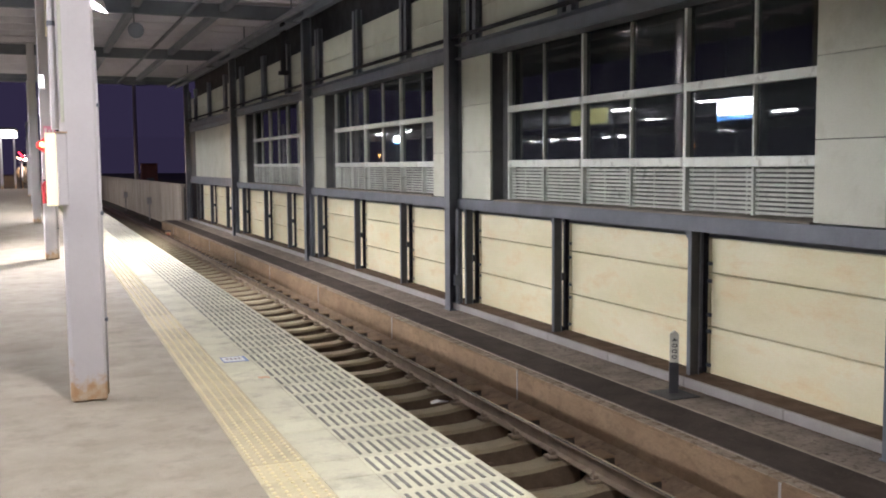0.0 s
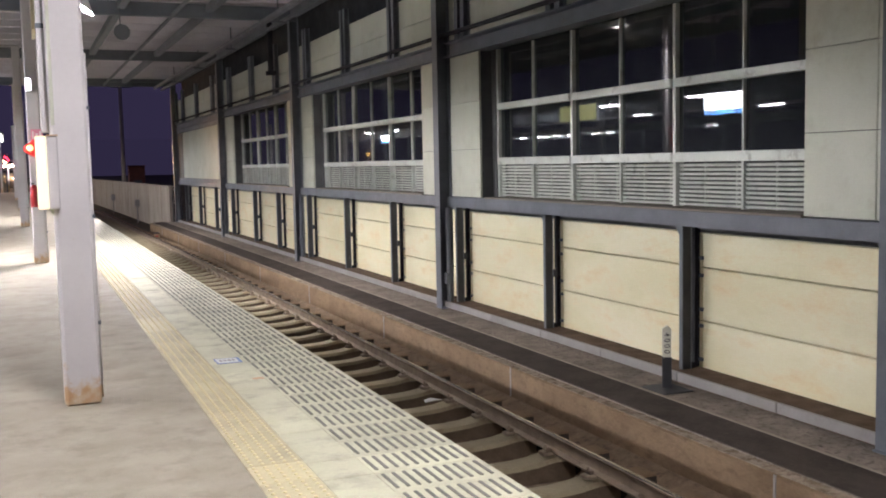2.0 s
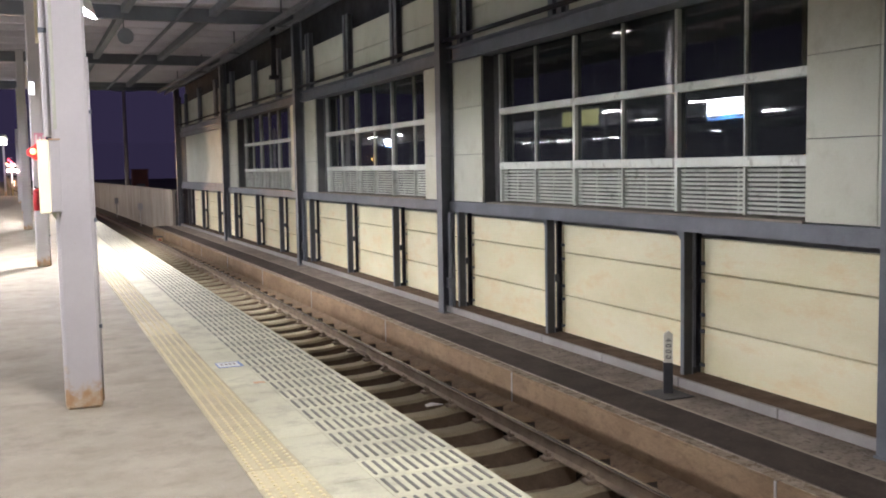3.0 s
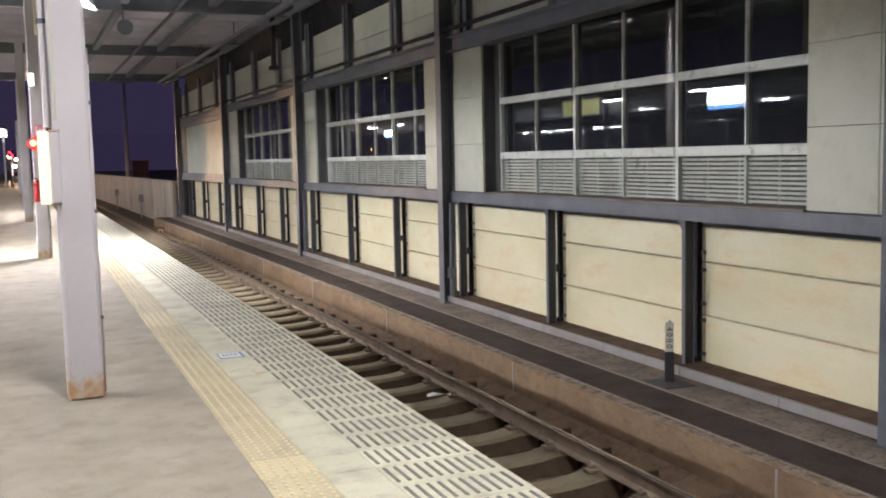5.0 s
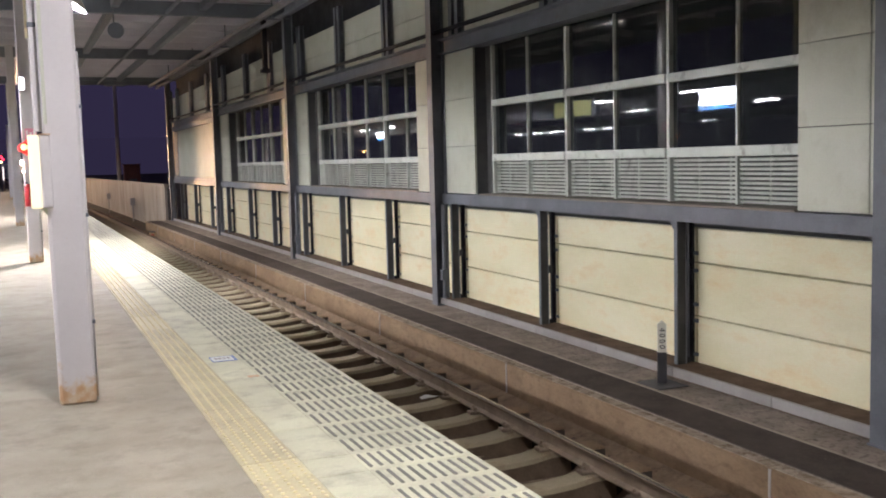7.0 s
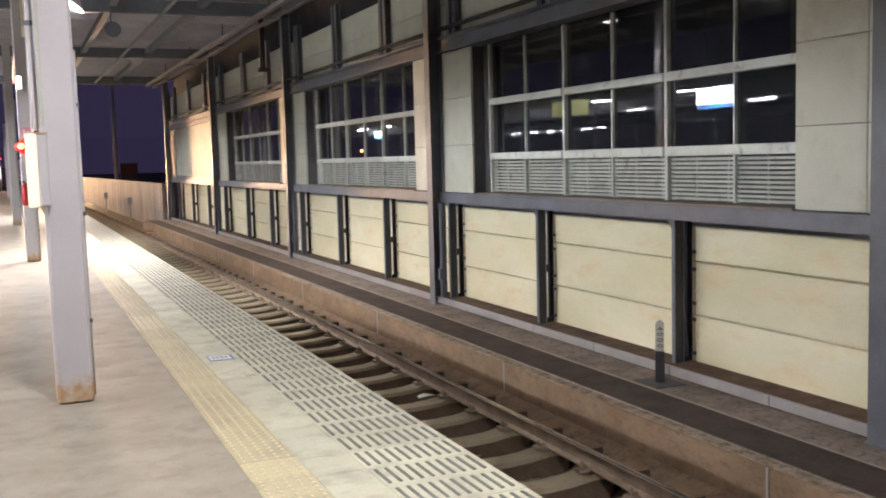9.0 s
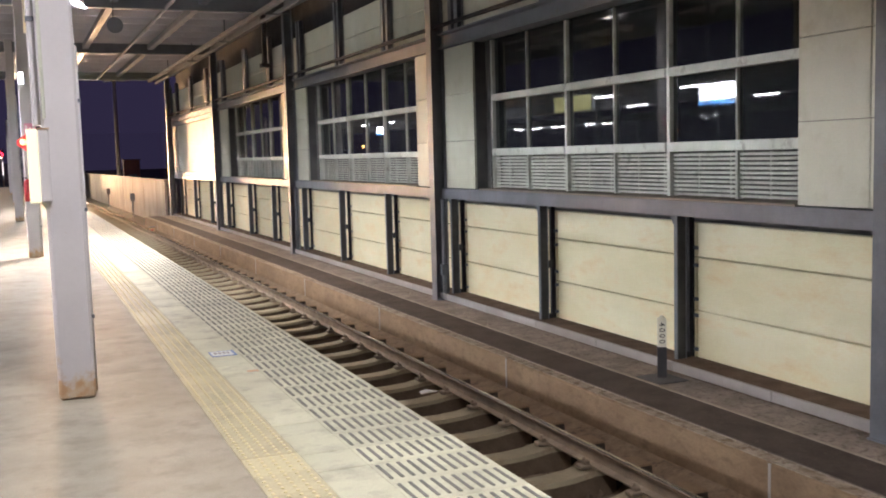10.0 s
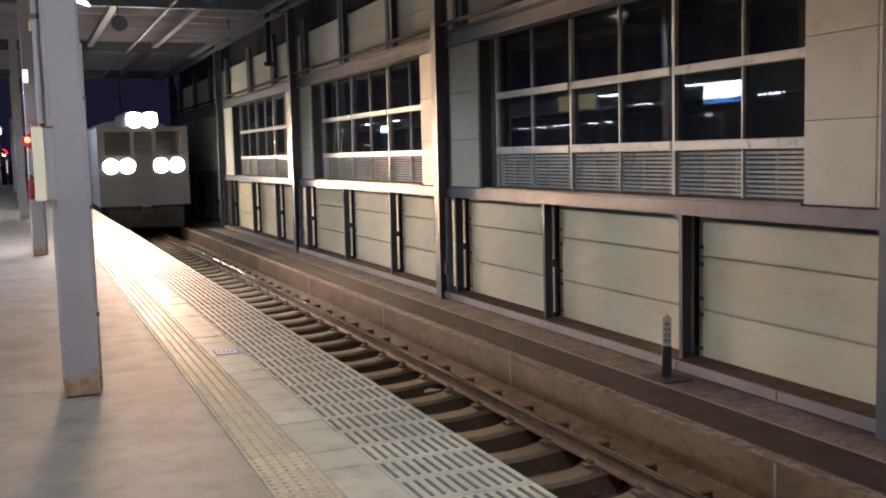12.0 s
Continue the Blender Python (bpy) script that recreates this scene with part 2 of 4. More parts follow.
# tactile tiles, one fresh pair among the worn ones
for i in range(200):
    s = 4.53 - 14.4 + i * 0.3
    if s > 46:
        break
    fresh = abs(s - 9.63) < 0.5 or abs(s - 4.53) < 0.1
    bm = bmesh.new()
    x = axis(s)
    box(bm, 0.907 + x, 1.193 + x, s + 0.002, s + 0.298, -0.03, 0.004, 0.002)
    if -4.0 < s < 30:
        for i in range(5):
            for j in range(5):
                p = Vector((0.935 + j * 0.057 + x, s + 0.03 + i * 0.06, 0.004))
                tube(bm, p, p + Vector((0, 0, 0.006)), 0.0125, 0.008, 6, True, 1)
    part("tactile_tile", bm, [M_TACTILE_NEW if fresh else M_TACTILE, M_DOT], platform)
# ---- track ----
track_bed = structure(part("track_bed", sweep(bmesh.new(), [(1.91, -1.53), (1.91, -1.27), (4.22, -1.27), (4.34, -1.20), (4.84, -1.20), (4.84, -1.53)], -14, 420, 8), M_BALLAST), "dark brown ballast between concrete sleepers", "track bed")
part("trackside_grit", sweep(bmesh.new(), [(4.345, -1.203), (4.345, -1.185), (4.62, -1.172), (4.70, -1.150), (4.834, -1.115), (4.834, -1.203)], -14, 43, 4), M_CESS, track_bed, "brown grit between sleeper ends and low wall")
random.seed(4)
bm = bmesh.new()
for i in range(3600):
    s = random.uniform(3, 34) if i % 4 else random.uniform(3, 60)
    n = random.uniform(2.0, 4.6)
    r = random.uniform(0.018, 0.045)
    t = bmesh.new()
    bmesh.ops.create_cube(t, size=r * 1.6)
    for v in t.verts:
        v.co *= random.uniform(0.7, 1.2)
    p = P(n, s, -1.27 + random.uniform(-0.01, 0.02))
    merge(bm, t, Matrix.LocRotScale(p, Euler((random.uniform(0, 6), random.uniform(0, 6), random.uniform(0, 6))), None))
tagged(part("ballast_stones", bm, M_BALLAST, track_bed), kind="stuff")

RAIL = [(-0.064, 0), (-0.064, 0.012), (-0.012, 0.028), (-0.009, 0.105), (-0.032, 0.118), (-0.032, 0.140), (0.032, 0.140), (0.032, 0.118), (0.009, 0.105), (0.012, 0.028), (0.064, 0.012), (0.064, 0)]
CENTRE = 3.60
RAIL_TOP = -0.92
for side, lab in ((-1, "rail beside the platform"), (1, "rail beside the low wall")):
    n0 = CENTRE + side * 0.5655
    bm = sweep(bmesh.new(), [(n0 + a, RAIL_TOP - 0.142 + b) for a, b in RAIL], -14, 420, 5)
    rail = structure(part("rail", bm, M_RAIL), "rusty steel " + lab, "rail")
    head = [(-0.034, -0.016), (-0.031, -0.006), (-0.024, 0.0005), (-0.012, 0.003), (0.012, 0.003), (0.024, 0.0005), (0.031, -0.006), (0.034, -0.016)]
    bm = sweep(bmesh.new(), [(n0 + a, RAIL_TOP + b) for a, b in head], -14, 420, 5)
    part("rail_head", bm, M_RAILTOP, rail, "bright worn running surface", True)


def sleeper_mesh():
    """A concrete sleeper, waisted and dipped in the middle, with high rail seats."""
    bm = bmesh.new()
    rows = [(-1.02, -0.05, 0.125, 0.01), (-0.80, -0.045, 0.115, 0.014), (-0.62, 0.0, 0.125, 0.014), (-0.48, 0.0, 0.125, 0.014), (-0.30, -0.030, 0.118, 0.014), (-0.1, -0.042, 0.114, 0.014), (0.1, -0.042, 0.114, 0.014), (0.30, -0.030, 0.118, 0.014), (0.48, 0.0, 0.125, 0.014), (0.66, 0.0, 0.118, 0.02), (0.78, -0.012, 0.125, 0.0), (1.02, -0.014, 0.125, 0.0)]
    rings = []
    for x, z, w, flare in rows:
        rings.append([bm.verts.new(c) for c in ((x, -w - flare - 0.015, -0.22), (x, -w - flare, z - 0.015 - flare * 1.4), (x, -w + 0.012, z), (x, w - 0.012, z), (x, w + flare, z - 0.015 - flare * 1.4), (x, w + flare + 0.015, -0.22))])
    for a, b in zip(rings, rings[1:]):
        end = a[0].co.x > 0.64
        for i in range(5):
            # sides beyond the far rail take the tone with painted shade
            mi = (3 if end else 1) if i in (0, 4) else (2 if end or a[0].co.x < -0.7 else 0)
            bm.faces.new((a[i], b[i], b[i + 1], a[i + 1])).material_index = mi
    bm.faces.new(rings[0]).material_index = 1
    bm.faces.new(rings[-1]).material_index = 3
    bmesh.ops.recalc_face_normals(bm, faces=bm.faces)
    return bm


first = part("sleeper", sleeper_mesh(), [M_SLEEPER, M_SLEEPERSIDE, M_KERB, M_SHADED_END], track_bed)
first.matrix_basis = place(CENTRE, 8.2, RAIL_TOP - 0.150)
clip_bm = bmesh.new()
box(clip_bm, -0.05, 0.05, -0.05, 0.05, 0, 0.035, 0.008)
box(clip_bm, -0.015, 0.04, -0.035, 0.035, 0.03, 0.07, 0.01)
tube(clip_bm, (0.0, -0.0, 0.03), (0.0, 0.0, 0.095), 0.014, 0.014, 6)
clip = part("rail_clip", clip_bm, M_RAIL, track_bed)
clip.matrix_basis = place(CENTRE + 0.5655 - 0.12, 8.2, RAIL_TOP - 0.15)
for i in range(-20, 105):
    s = 8.2 + i * 0.715
    if i:
        ob = new("sleeper", first.data)
        ob.parent = track_bed
        ob.matrix_basis = place(CENTRE, s, RAIL_TOP - 0.150, random.uniform(-0.6, 0.6))
    if s < 34:
        for off, turn in ((-0.12, 0), (0.12, 180)):
            if i or off > 0:
                ob = new("rail_clip", clip.data)
                ob.parent = track_bed
                ob.matrix_basis = place(CENTRE + 0.5655 + off, s, RAIL_TOP - 0.15, turn)

# ---- low wall and walkway across the track ----
kerb = structure(part("low_retaining_wall", sweep(bmesh.new(), [(4.835, -1.5), (4.835, -0.80), (4.85, -0.782), (4.95, -0.780), (4.95, -1.5)], -14, 43, 4), M_KERB), "rust-brown concrete low retaining wall beside the track", "retaining wall")
run("kerb_cap", 4.838, 4.956, -14, 43, -0.781, -0.776, M_KERBTOP, kerb, "worn pale top edge")
for i in range(-3, 9):
    s = 5.5 + i * 4.22
    block("wall_joint", 4.828, 4.9, s - 0.012, s + 0.012, -1.11, -0.788, M_KICK, kerb, "pale joint strip")
    block("joint_cap", 4.826, 4.957, s - 0.022, s + 0.022, -0.7865, -0.773, M_KERBTOP, kerb)
walkway = structure(run("walkway", 4.956, 6.034, -14, 43, -1.5, -0.764, M_WALK), "dirty concrete walkway at the foot of the wall", "walkway")
run("asphalt_strip", 4.958, 5.44, -14, 43, -0.764, -0.759, M_ASPHALT, walkway, "dark asphalt strip")
run("strip_edge", 5.441, 5.475, -14, 43, -0.764, -0.757, M_EDGE, walkway, "pale worn concrete edge")
random.seed(9)
bm = bmesh.new()
for i in range(160):
    r = random.uniform(0.002, 0.006)
    p = P(random.uniform(5.5, 5.98), random.uniform(4, 26) , -0.758)
    t = bmesh.new()
    bmesh.ops.create_cube(t, size=r * 2)
    merge(bm, t, Matrix.LocRotScale(p, Euler((random.uniform(0, 6), random.uniform(0, 6), 0)), None))
tagged(part("grit", bm, M_WALK, walkway), kind="stuff")

# ---- wall of cream panels ----
COLUMNS = (-3.3, 5.44, 14.15, 22.95, 32.3, 42.5)
POSTS = (2.35, 5.30, 8.25, 11.12, 13.93, 16.88, 19.68, 22.60, 25.62, 28.45, 31.66, 34.55, 37.82, 41.1)
wall_low = structure(run("wall_base", 5.951, 6.9, -14, 43.0, -1.5, -0.655, M_SOIL), "brown gravel ledge behind the kick boards", "wall base")
kicks = [5.275 + i * 1.435 for i in range(-9, 27)]
for a, b in zip(kicks, kicks[1:]):
    block("kick_board", 5.912, 5.95, a + 0.006, b - 0.006, -0.742, -0.648, M_KICK, wall_low, bevel=0.004)
# dark backing, bare above the panels, draws the shadow strip under the beam
barrier = structure(run("wall_barrier", 6.40, 6.46, -14, 43.0, -0.66, 0.9, M_REVEAL), "noise barrier of stacked cream concrete panels", "barrier wall")
for a, b in zip((-14.0, -3.4, -0.5) + POSTS, (-3.4, -0.5) + POSTS):
    for z0, z1 in ((-0.665, -0.178), (-0.163, 0.376), (0.391, 0.735)):
        block("barrier_panel", 6.30, 6.40, a + 0.01, b - 0.01, z0, z1, M_PANEL, barrier, bevel=0.006)


def h_post(name, s, z0, z1, n0, n1, parent, material, w=0.10):
    """A steel post of H section, its flanges along the wall."""
    bm = bmesh.new()
    a = axis(s)
    box(bm, n0 + a, n0 + a + 0.012, s - w / 2, s + w / 2, z0, z1)
    box(bm, n1 + a - 0.012, n1 + a, s - w / 2, s + w / 2, z0, z1)
    box(bm, n0 + a + 0.012, n1 + a - 0.012, s - 0.005, s + 0.005, z0, z1)
    return part(name, bm, material, parent)


for s in POSTS:
    pair = tagged(new("wall_post_pair"), "pair of grey steel posts holding cream barrier panels", "wall post", "barrier posts")
    h_post("front_post", s + 0.016, -0.655, 0.82, 6.05, 6.17, pair, M_STEEL, 0.052)
    # darker block over the web paints in the shade between the flanges
    block("post_web", 6.063, 6.157, s - 0.004, s + 0.010, -0.654, 0.819, M_DARKSTEEL, pair, "inner face of the post, shade put into its dark colour")
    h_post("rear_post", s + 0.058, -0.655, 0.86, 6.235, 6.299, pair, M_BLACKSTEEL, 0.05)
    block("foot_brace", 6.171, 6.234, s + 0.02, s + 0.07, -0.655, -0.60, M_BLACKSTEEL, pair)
    if s > 10:
        block("tie_plate", 6.171, 6.234, s + 0.01, s + 0.06, 0.0, 0.10, M_DARKSTEEL, pair)
    for z in (-0.57, -0.22, -0.05, 0.30, 0.48):
        block("clamp", 6.272, 6.299, s - 0.035, s + 0.020, z - 0.018, z + 0.018, M_STEEL, pair, "grey panel clamp", 0.004)
    bm = bmesh.new()
    gx, gs = axis(s) + 6.062, s + 0.041
    tri = [(gs, 0.82), (gs + 0.10, 0.82), (gs, 0.70)]
    fr = [bm.verts.new((gx, y, z)) for y, z in tri]
    bk = [bm.verts.new((gx + 0.012, y, z)) for y, z in tri]
    bm.faces.new(fr)
    bm.faces.new(bk[::-1])
    for k in range(3):
        bm.faces.new((fr[(k + 1) % 3], fr[k], bk[k], bk[(k + 1) % 3]))
    part("gusset", bm, M_STEEL, pair)

# ---- steel frame ----
frame_beam = structure(part("wall_beam_low", sweep(bmesh.new(), [(6.0, 0.82), (6.0, 0.835), (6.10, 0.84), (6.10, 0.955), (6.0, 0.96), (6.0, 0.975), (6.24, 0.975), (6.24, 0.82)], -14, 42.6, 4), M_STEEL), "long grey steel beam above the barrier panels", "beam")
run("beam_face", 5.994, 6.0, -14, 42.6, 0.822, 0.972, M_STEEL, frame_beam)
upper_beam = structure(part("wall_beam_high", sweep(bmesh.new(), [(5.98, 3.10), (5.98, 3.13), (6.06, 3.14), (6.06, 3.30), (5.98, 3.32), (5.98, 3.34), (6.24, 3.34), (6.24, 3.10)], -14, 42.6, 4), M_STEEL), "dark grey steel beam over the windows", "beam")
run("pipe_run", 5.90, 5.95, -14, 42.6, 3.40, 3.45, M_BLACKSTEEL, upper_beam, "dark conduit")
for s in COLUMNS:
    col = tagged(new("steel_column"), "tall grey steel column standing on the walkway", "column", "wall columns")
    a = axis(s)
    bm = bmesh.new()
    box(bm, 5.83 + a, 5.845 + a, s - 0.10, s + 0.10, -0.76, 4.95, 0.003)
    box(bm, 6.03 + a, 6.045 + a, s - 0.10, s + 0.10, -0.76, 4.95, 0.003)
    box(bm, 5.845 + a, 6.03 + a, s - 0.006, s + 0.006, -0.76, 4.95)
    part("shaft", bm, M_STEEL, col)
    block("base_plate", 5.815, 6.0, s - 0.115, s + 0.115, -0.762, -0.742, M_STEEL, col, "", 0.004)
    if s > 6:
        block("conduit", 5.92, 5.985, s - 0.165, s - 0.105, -0.755, 0.815, M_STEEL, col, "grey conduit down the column", 0.015)
        block("conduit_clamp", 5.885, 5.995, s - 0.195, s - 0.10, -0.36, -0.20, M_STEEL, col)

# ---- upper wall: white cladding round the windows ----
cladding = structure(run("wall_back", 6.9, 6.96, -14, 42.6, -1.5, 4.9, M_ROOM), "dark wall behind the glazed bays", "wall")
OPENINGS = ((6.55, 12.87), (15.24, 21.75), (24.2, 30.72), (-2.4, 3.9))
clad = structure(run("wall_upper", 6.08, 6.20, 32.4, 42.6, 0.98, 3.09, M_REVEAL), "white cladding panels between the columns", "wall")


def cladding_panels(s0, s1, z_rows=(0.985, 1.69, 2.385, 3.095), widths=1.9):
    k = max(1, round((s1 - s0) / widths))
    for i in range(k):
        a, b = s0 + (s1 - s0) * i / k, s0 + (s1 - s0) * (i + 1) / k
        for z0, z1 in zip(z_rows, z_rows[1:]):
            block("cladding_panel", 6.04, 6.075, a + 0.003, b - 0.003, z0 + 0.003, z1 - 0.003, M_WHITE, clad, bevel=0.004)


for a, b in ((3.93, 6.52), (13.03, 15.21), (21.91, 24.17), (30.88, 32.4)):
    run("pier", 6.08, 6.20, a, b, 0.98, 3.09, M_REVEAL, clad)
cladding_panels(5.77, 6.55)
cladding_panels(5.54, 5.77)
cladding_panels(3.9, 5.34)
cladding_panels(13.0, 14.05)
cladding_panels(14.25, 15.24)
cladding_panels(21.88, 22.85)
cladding_panels(23.05, 24.2)
cladding_panels(30.85, 32.2)
cladding_panels(32.45, 41.9, (1.10, 2.93), 9.9)
run("sill_trim", 6.02, 6.076, 32.41, 42.4, 0.978, 1.095, M_STEEL, clad)
run("head_trim", 6.02, 6.076, 32.41, 42.4, 2.94, 3.095, M_STEEL, clad)

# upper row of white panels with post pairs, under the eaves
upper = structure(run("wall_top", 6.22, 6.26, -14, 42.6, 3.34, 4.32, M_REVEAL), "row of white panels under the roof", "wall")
# near-black colour keeps the strip above the top panels dark
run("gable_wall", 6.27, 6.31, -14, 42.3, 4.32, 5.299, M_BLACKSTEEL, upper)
UP = (-3.5, -0.7) + tuple(s - 0.36 for s in POSTS) + (42.4,)
for a, b in zip(UP, UP[1:]):
    for z0, z1 in ((3.345, 3.82), (3.828, 4.30)):
        block("top_panel", 6.10, 6.22, a + 0.006, b - 0.006, z0, z1, M_WHITE, upper, bevel=0.005)
for s in UP:
    pair = tagged(new("upper_post_pair"), "pair of dark steel posts between white top panels", "wall post", "upper posts")
    for d in (-0.11, 0.11):
        h_post("post", s + d, 3.34, 4.6, 5.99, 6.095, pair, M_STEEL, 0.12)

# ---- windows ----
def louvre(s0, s1, z0, z1, parent):
    k = 10
    a = axis((s0 + s1) / 2)
    for i in range(k):
        z = z0 + (z1 - z0) * (i + 0.5) / k
        bm = bmesh.new()
        t = bmesh.new()
        bmesh.ops.create_cube(t, size=1)
        for v in t.verts:
            v.co = Vector((v.co.x * 0.030, v.co.y * (s1 - s0), v.co.z * 0.009))
        merge(bm, t, pose(6.30 + a, (s0 + s1) / 2, z, 0, 62, 0))
        part("slat", bm, M_ALU, parent)
    for f in (0.12, 0.6):
        s = s0 + (s1 - s0) * f
        block("louvre_support", 6.314, 6.326, s - 0.008, s + 0.008, z0, z1, M_ALU, parent)


def window(s0, s1, index):
    """Three double lights over louvres, set back in the wall."""
    w = structure(new("window_%d" % index), "wide dark window in aluminium frames over louvres", "window")
    # reveals, with the shade of the recess in their dark tone
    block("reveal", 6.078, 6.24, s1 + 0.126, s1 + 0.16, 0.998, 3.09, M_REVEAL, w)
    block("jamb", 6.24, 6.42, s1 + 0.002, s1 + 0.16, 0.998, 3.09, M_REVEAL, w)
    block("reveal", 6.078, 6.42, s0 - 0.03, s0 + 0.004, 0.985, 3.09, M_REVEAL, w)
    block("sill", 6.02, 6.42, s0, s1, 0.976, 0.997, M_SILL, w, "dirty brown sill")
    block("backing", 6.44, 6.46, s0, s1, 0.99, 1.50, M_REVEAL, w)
    u = (s1 - s0) / 3
    for i in range(4):
        s = s0 + u * i
        s = min(max(s, s0 + 0.03), s1 - 0.03)
        block("mullion", 6.25, 6.36, s - 0.025, s + 0.025, 0.998, 3.10, M_ALU, w, "", 0.004)
    for i in range(3):
        a, b = s0 + u * i + 0.03, s0 + u * (i + 1) - 0.03
        c = (a + b) / 2
        block("rail_low", 6.23, 6.36, a, b, 1.46, 1.56, M_ALU, w, "", 0.006)
        block("rail_mid", 6.23, 6.36, a, b, 2.24, 2.33, M_ALU, w, "", 0.006)
        block("bar", 6.27, 6.34, c - 0.016, c + 0.016, 0.998, 1.46, M_ALU, w)
        block("bar", 6.27, 6.34, c - 0.011, c + 0.011, 1.56, 2.24, M_ALU, w)
        block("bar", 6.27, 6.34, c - 0.011, c + 0.011, 2.33, 3.10, M_ALU, w)
        for p0, p1 in ((a, c - 0.016), (c + 0.016, b)):
            louvre(p0, p1, 1.003, 1.45, w)
            for z0, z1 in ((1.56, 2.24), (2.33, 3.10)):
                g = block("pane", 6.298, 6.306, p0, p1, z0, z1, M_GLASS, w)


for i, (a, b) in enumerate(OPENINGS):
    window(a, b, i + 1)

# ---- roof over platform and track ----
ROOF_Z = 5.30
roof = structure(run("ceiling", -5.0, 7.0, -14, 42.3, ROOF_Z, ROOF_Z + 0.08, M_ROOF), "painted steel deck of the station roof", "roof")
s = -13.5
while s < 42.3:
    block("purlin", -4.9, 6.9, s, s + 0.10, ROOF_Z - 0.16, ROOF_Z - 0.001, M_ROOF, roof)
    s += 1.32
for n, z, h in ((5.94, 4.95, 0.18), (4.0, 4.98, 0.16), (2.1, 4.98, 0.16), (0.2, 4.85, 0.28), (-2.6, 4.9, 0.2)):
    run("girder", n - 0.08, n + 0.08, -14, 42.3, z, z + h, M_STEEL, roof)
for s in COLUMNS:
    block("cross_beam", -4.9, 6.0, s - 0.09, s + 0.09, 4.86, 5.16, M_STEEL, roof)
for n, z, r in ((5.45, 4.72, 0.035), (5.2, 4.80, 0.05), (3.2, 4.9, 0.03)):
    run("pipe", n - r, n + r, -14, 42.3, z - r, z + r, M_STEEL, roof)
for i in range(10):
    s = -10 + i * 5.3
    block("pipe_hanger", 5.15, 5.5, s, s + 0.04, 4.66, 4.70, M_STEEL, roof)
    block("pipe_hanger", 5.30, 5.33, s, s + 0.04, 4.70, 5.29, M_STEEL, roof)
run("fascia", -5.05, -4.95, -14, 42.3, 4.9, 5.4, M_STEEL, roof)
block("end_fascia", -5.0, 6.9, 42.25, 42.35, 5.02, 5.4, M_STEEL, roof)
structure(block("wall_south", -5.0, 6.9, -14.3, -14.05, -1.5, 5.4, M_FLOOR), "plain wall closing the station hall", "wall")

# ---- platform pillars ----
def pillar(n, s, w, top, conduit_top, lean):
    p = thing("platform_pillar", "pale grey painted steel pillar with a rusty foot", "pillar", "platform pillars")
    p.matrix_basis = place(n, s, 0) @ pose(0, 0, 0, 0, lean, 0)
    bm = bmesh.new()
    box(bm, -w / 2, w / 2, -w / 2, w / 2, -0.004, top, 0.018)
    part("shaft", bm, M_PILLAR, p)
    bm = bmesh.new()
    tube(bm, (w / 2 + 0.012, w / 2 - 0.03, 0.0), (w / 2 + 0.012, w / 2 - 0.03, conduit_top), 0.010)
    part("conduit", bm, M_PILLAR, p)
    bm = bmesh.new()
    for z in (0.5, 1.2, 1.9):
        if z < conduit_top:
            box(bm, w / 2 - 0.002, w / 2 + 0.028, w / 2 - 0.05, w / 2 - 0.01, z - 0.012, z + 0.012)
    part("saddles", bm, M_STEEL, p)
    return p


PILLARS = ((0.237, 6.74, 0.222, 2.25), (0.14, 17.4, 0.205, 4.8), (-0.06, 29.2, 0.205, 3.4), (-0.13, 41.7, 0.16, 3.0), (-0.24, 56.7, 0.15, 3.0))
for n, s, w, c in PILLARS:
    pillar(n, s, w, 4.86 if s < 43 else 3.9, c, -0.2 if s < 10 else 0.0)

# cable duct down to the lit box on the first pillar
duct = thing("cable_duct", "pale flat cable duct fixed to a pillar", "cable duct")
block("duct", 0.072, 0.124, 6.72, 6.79, 1.74, 4.85, M_PILLAR, duct, "", 0.006)
# thin pale strip paints the highlight along the pillar's edge
block("cover", 0.128, 0.149, 6.606, 6.6285, 1.78, 4.84, M_WHITE, duct, "pale strip standing in for the pillar's edge highlight", 0.004)
for z in (2.4, 3.2, 4.0):
    block("saddle", 0.068, 0.125, 6.712, 6.80, z - 0.015, z + 0.015, M_STEEL, duct)

M_BOXLIGHT = glow("box_light_panel", (1.0, 0.90, 0.58), 0.45, (0.7, 0.66, 0.5))
lit_box = thing("light_box", "small lit cream light box fixed to a pillar", "light box")
block("body", 0.0942, 0.160, 6.56, 6.627, 1.262, 1.715, M_PILLAR, lit_box, "grey metal box body", 0.01)
block("panel", 0.030, 0.094, 6.555, 6.70, 1.262, 1.715, M_BOXLIGHT, lit_box, "glowing cream panel", 0.006)
block("rim", 0.094, 0.162, 6.552, 6.628, 1.713, 1.722, M_RUST, lit_box, "rusty top rim")
bm = bmesh.new()
c = axis(6.7)
vs = [bm.verts.new(v) for v in ((0.085 + c, 6.66, 1.275), (0.15 + c, 6.66, 1.275), (0.15 + c, 6.66, 1.165), (0.085 + c, 6.70, 1.275), (0.15 + c, 6.70, 1.275), (0.15 + c, 6.70, 1.165))]
for f in ((0, 1, 2), (5, 4, 3), (0, 3, 4, 1), (1, 4, 5, 2), (2, 5, 3, 0)):
    bm.faces.new([vs[i] for i in f])
part("bracket", bm, M_WHITE, lit_box, "triangular bracket")

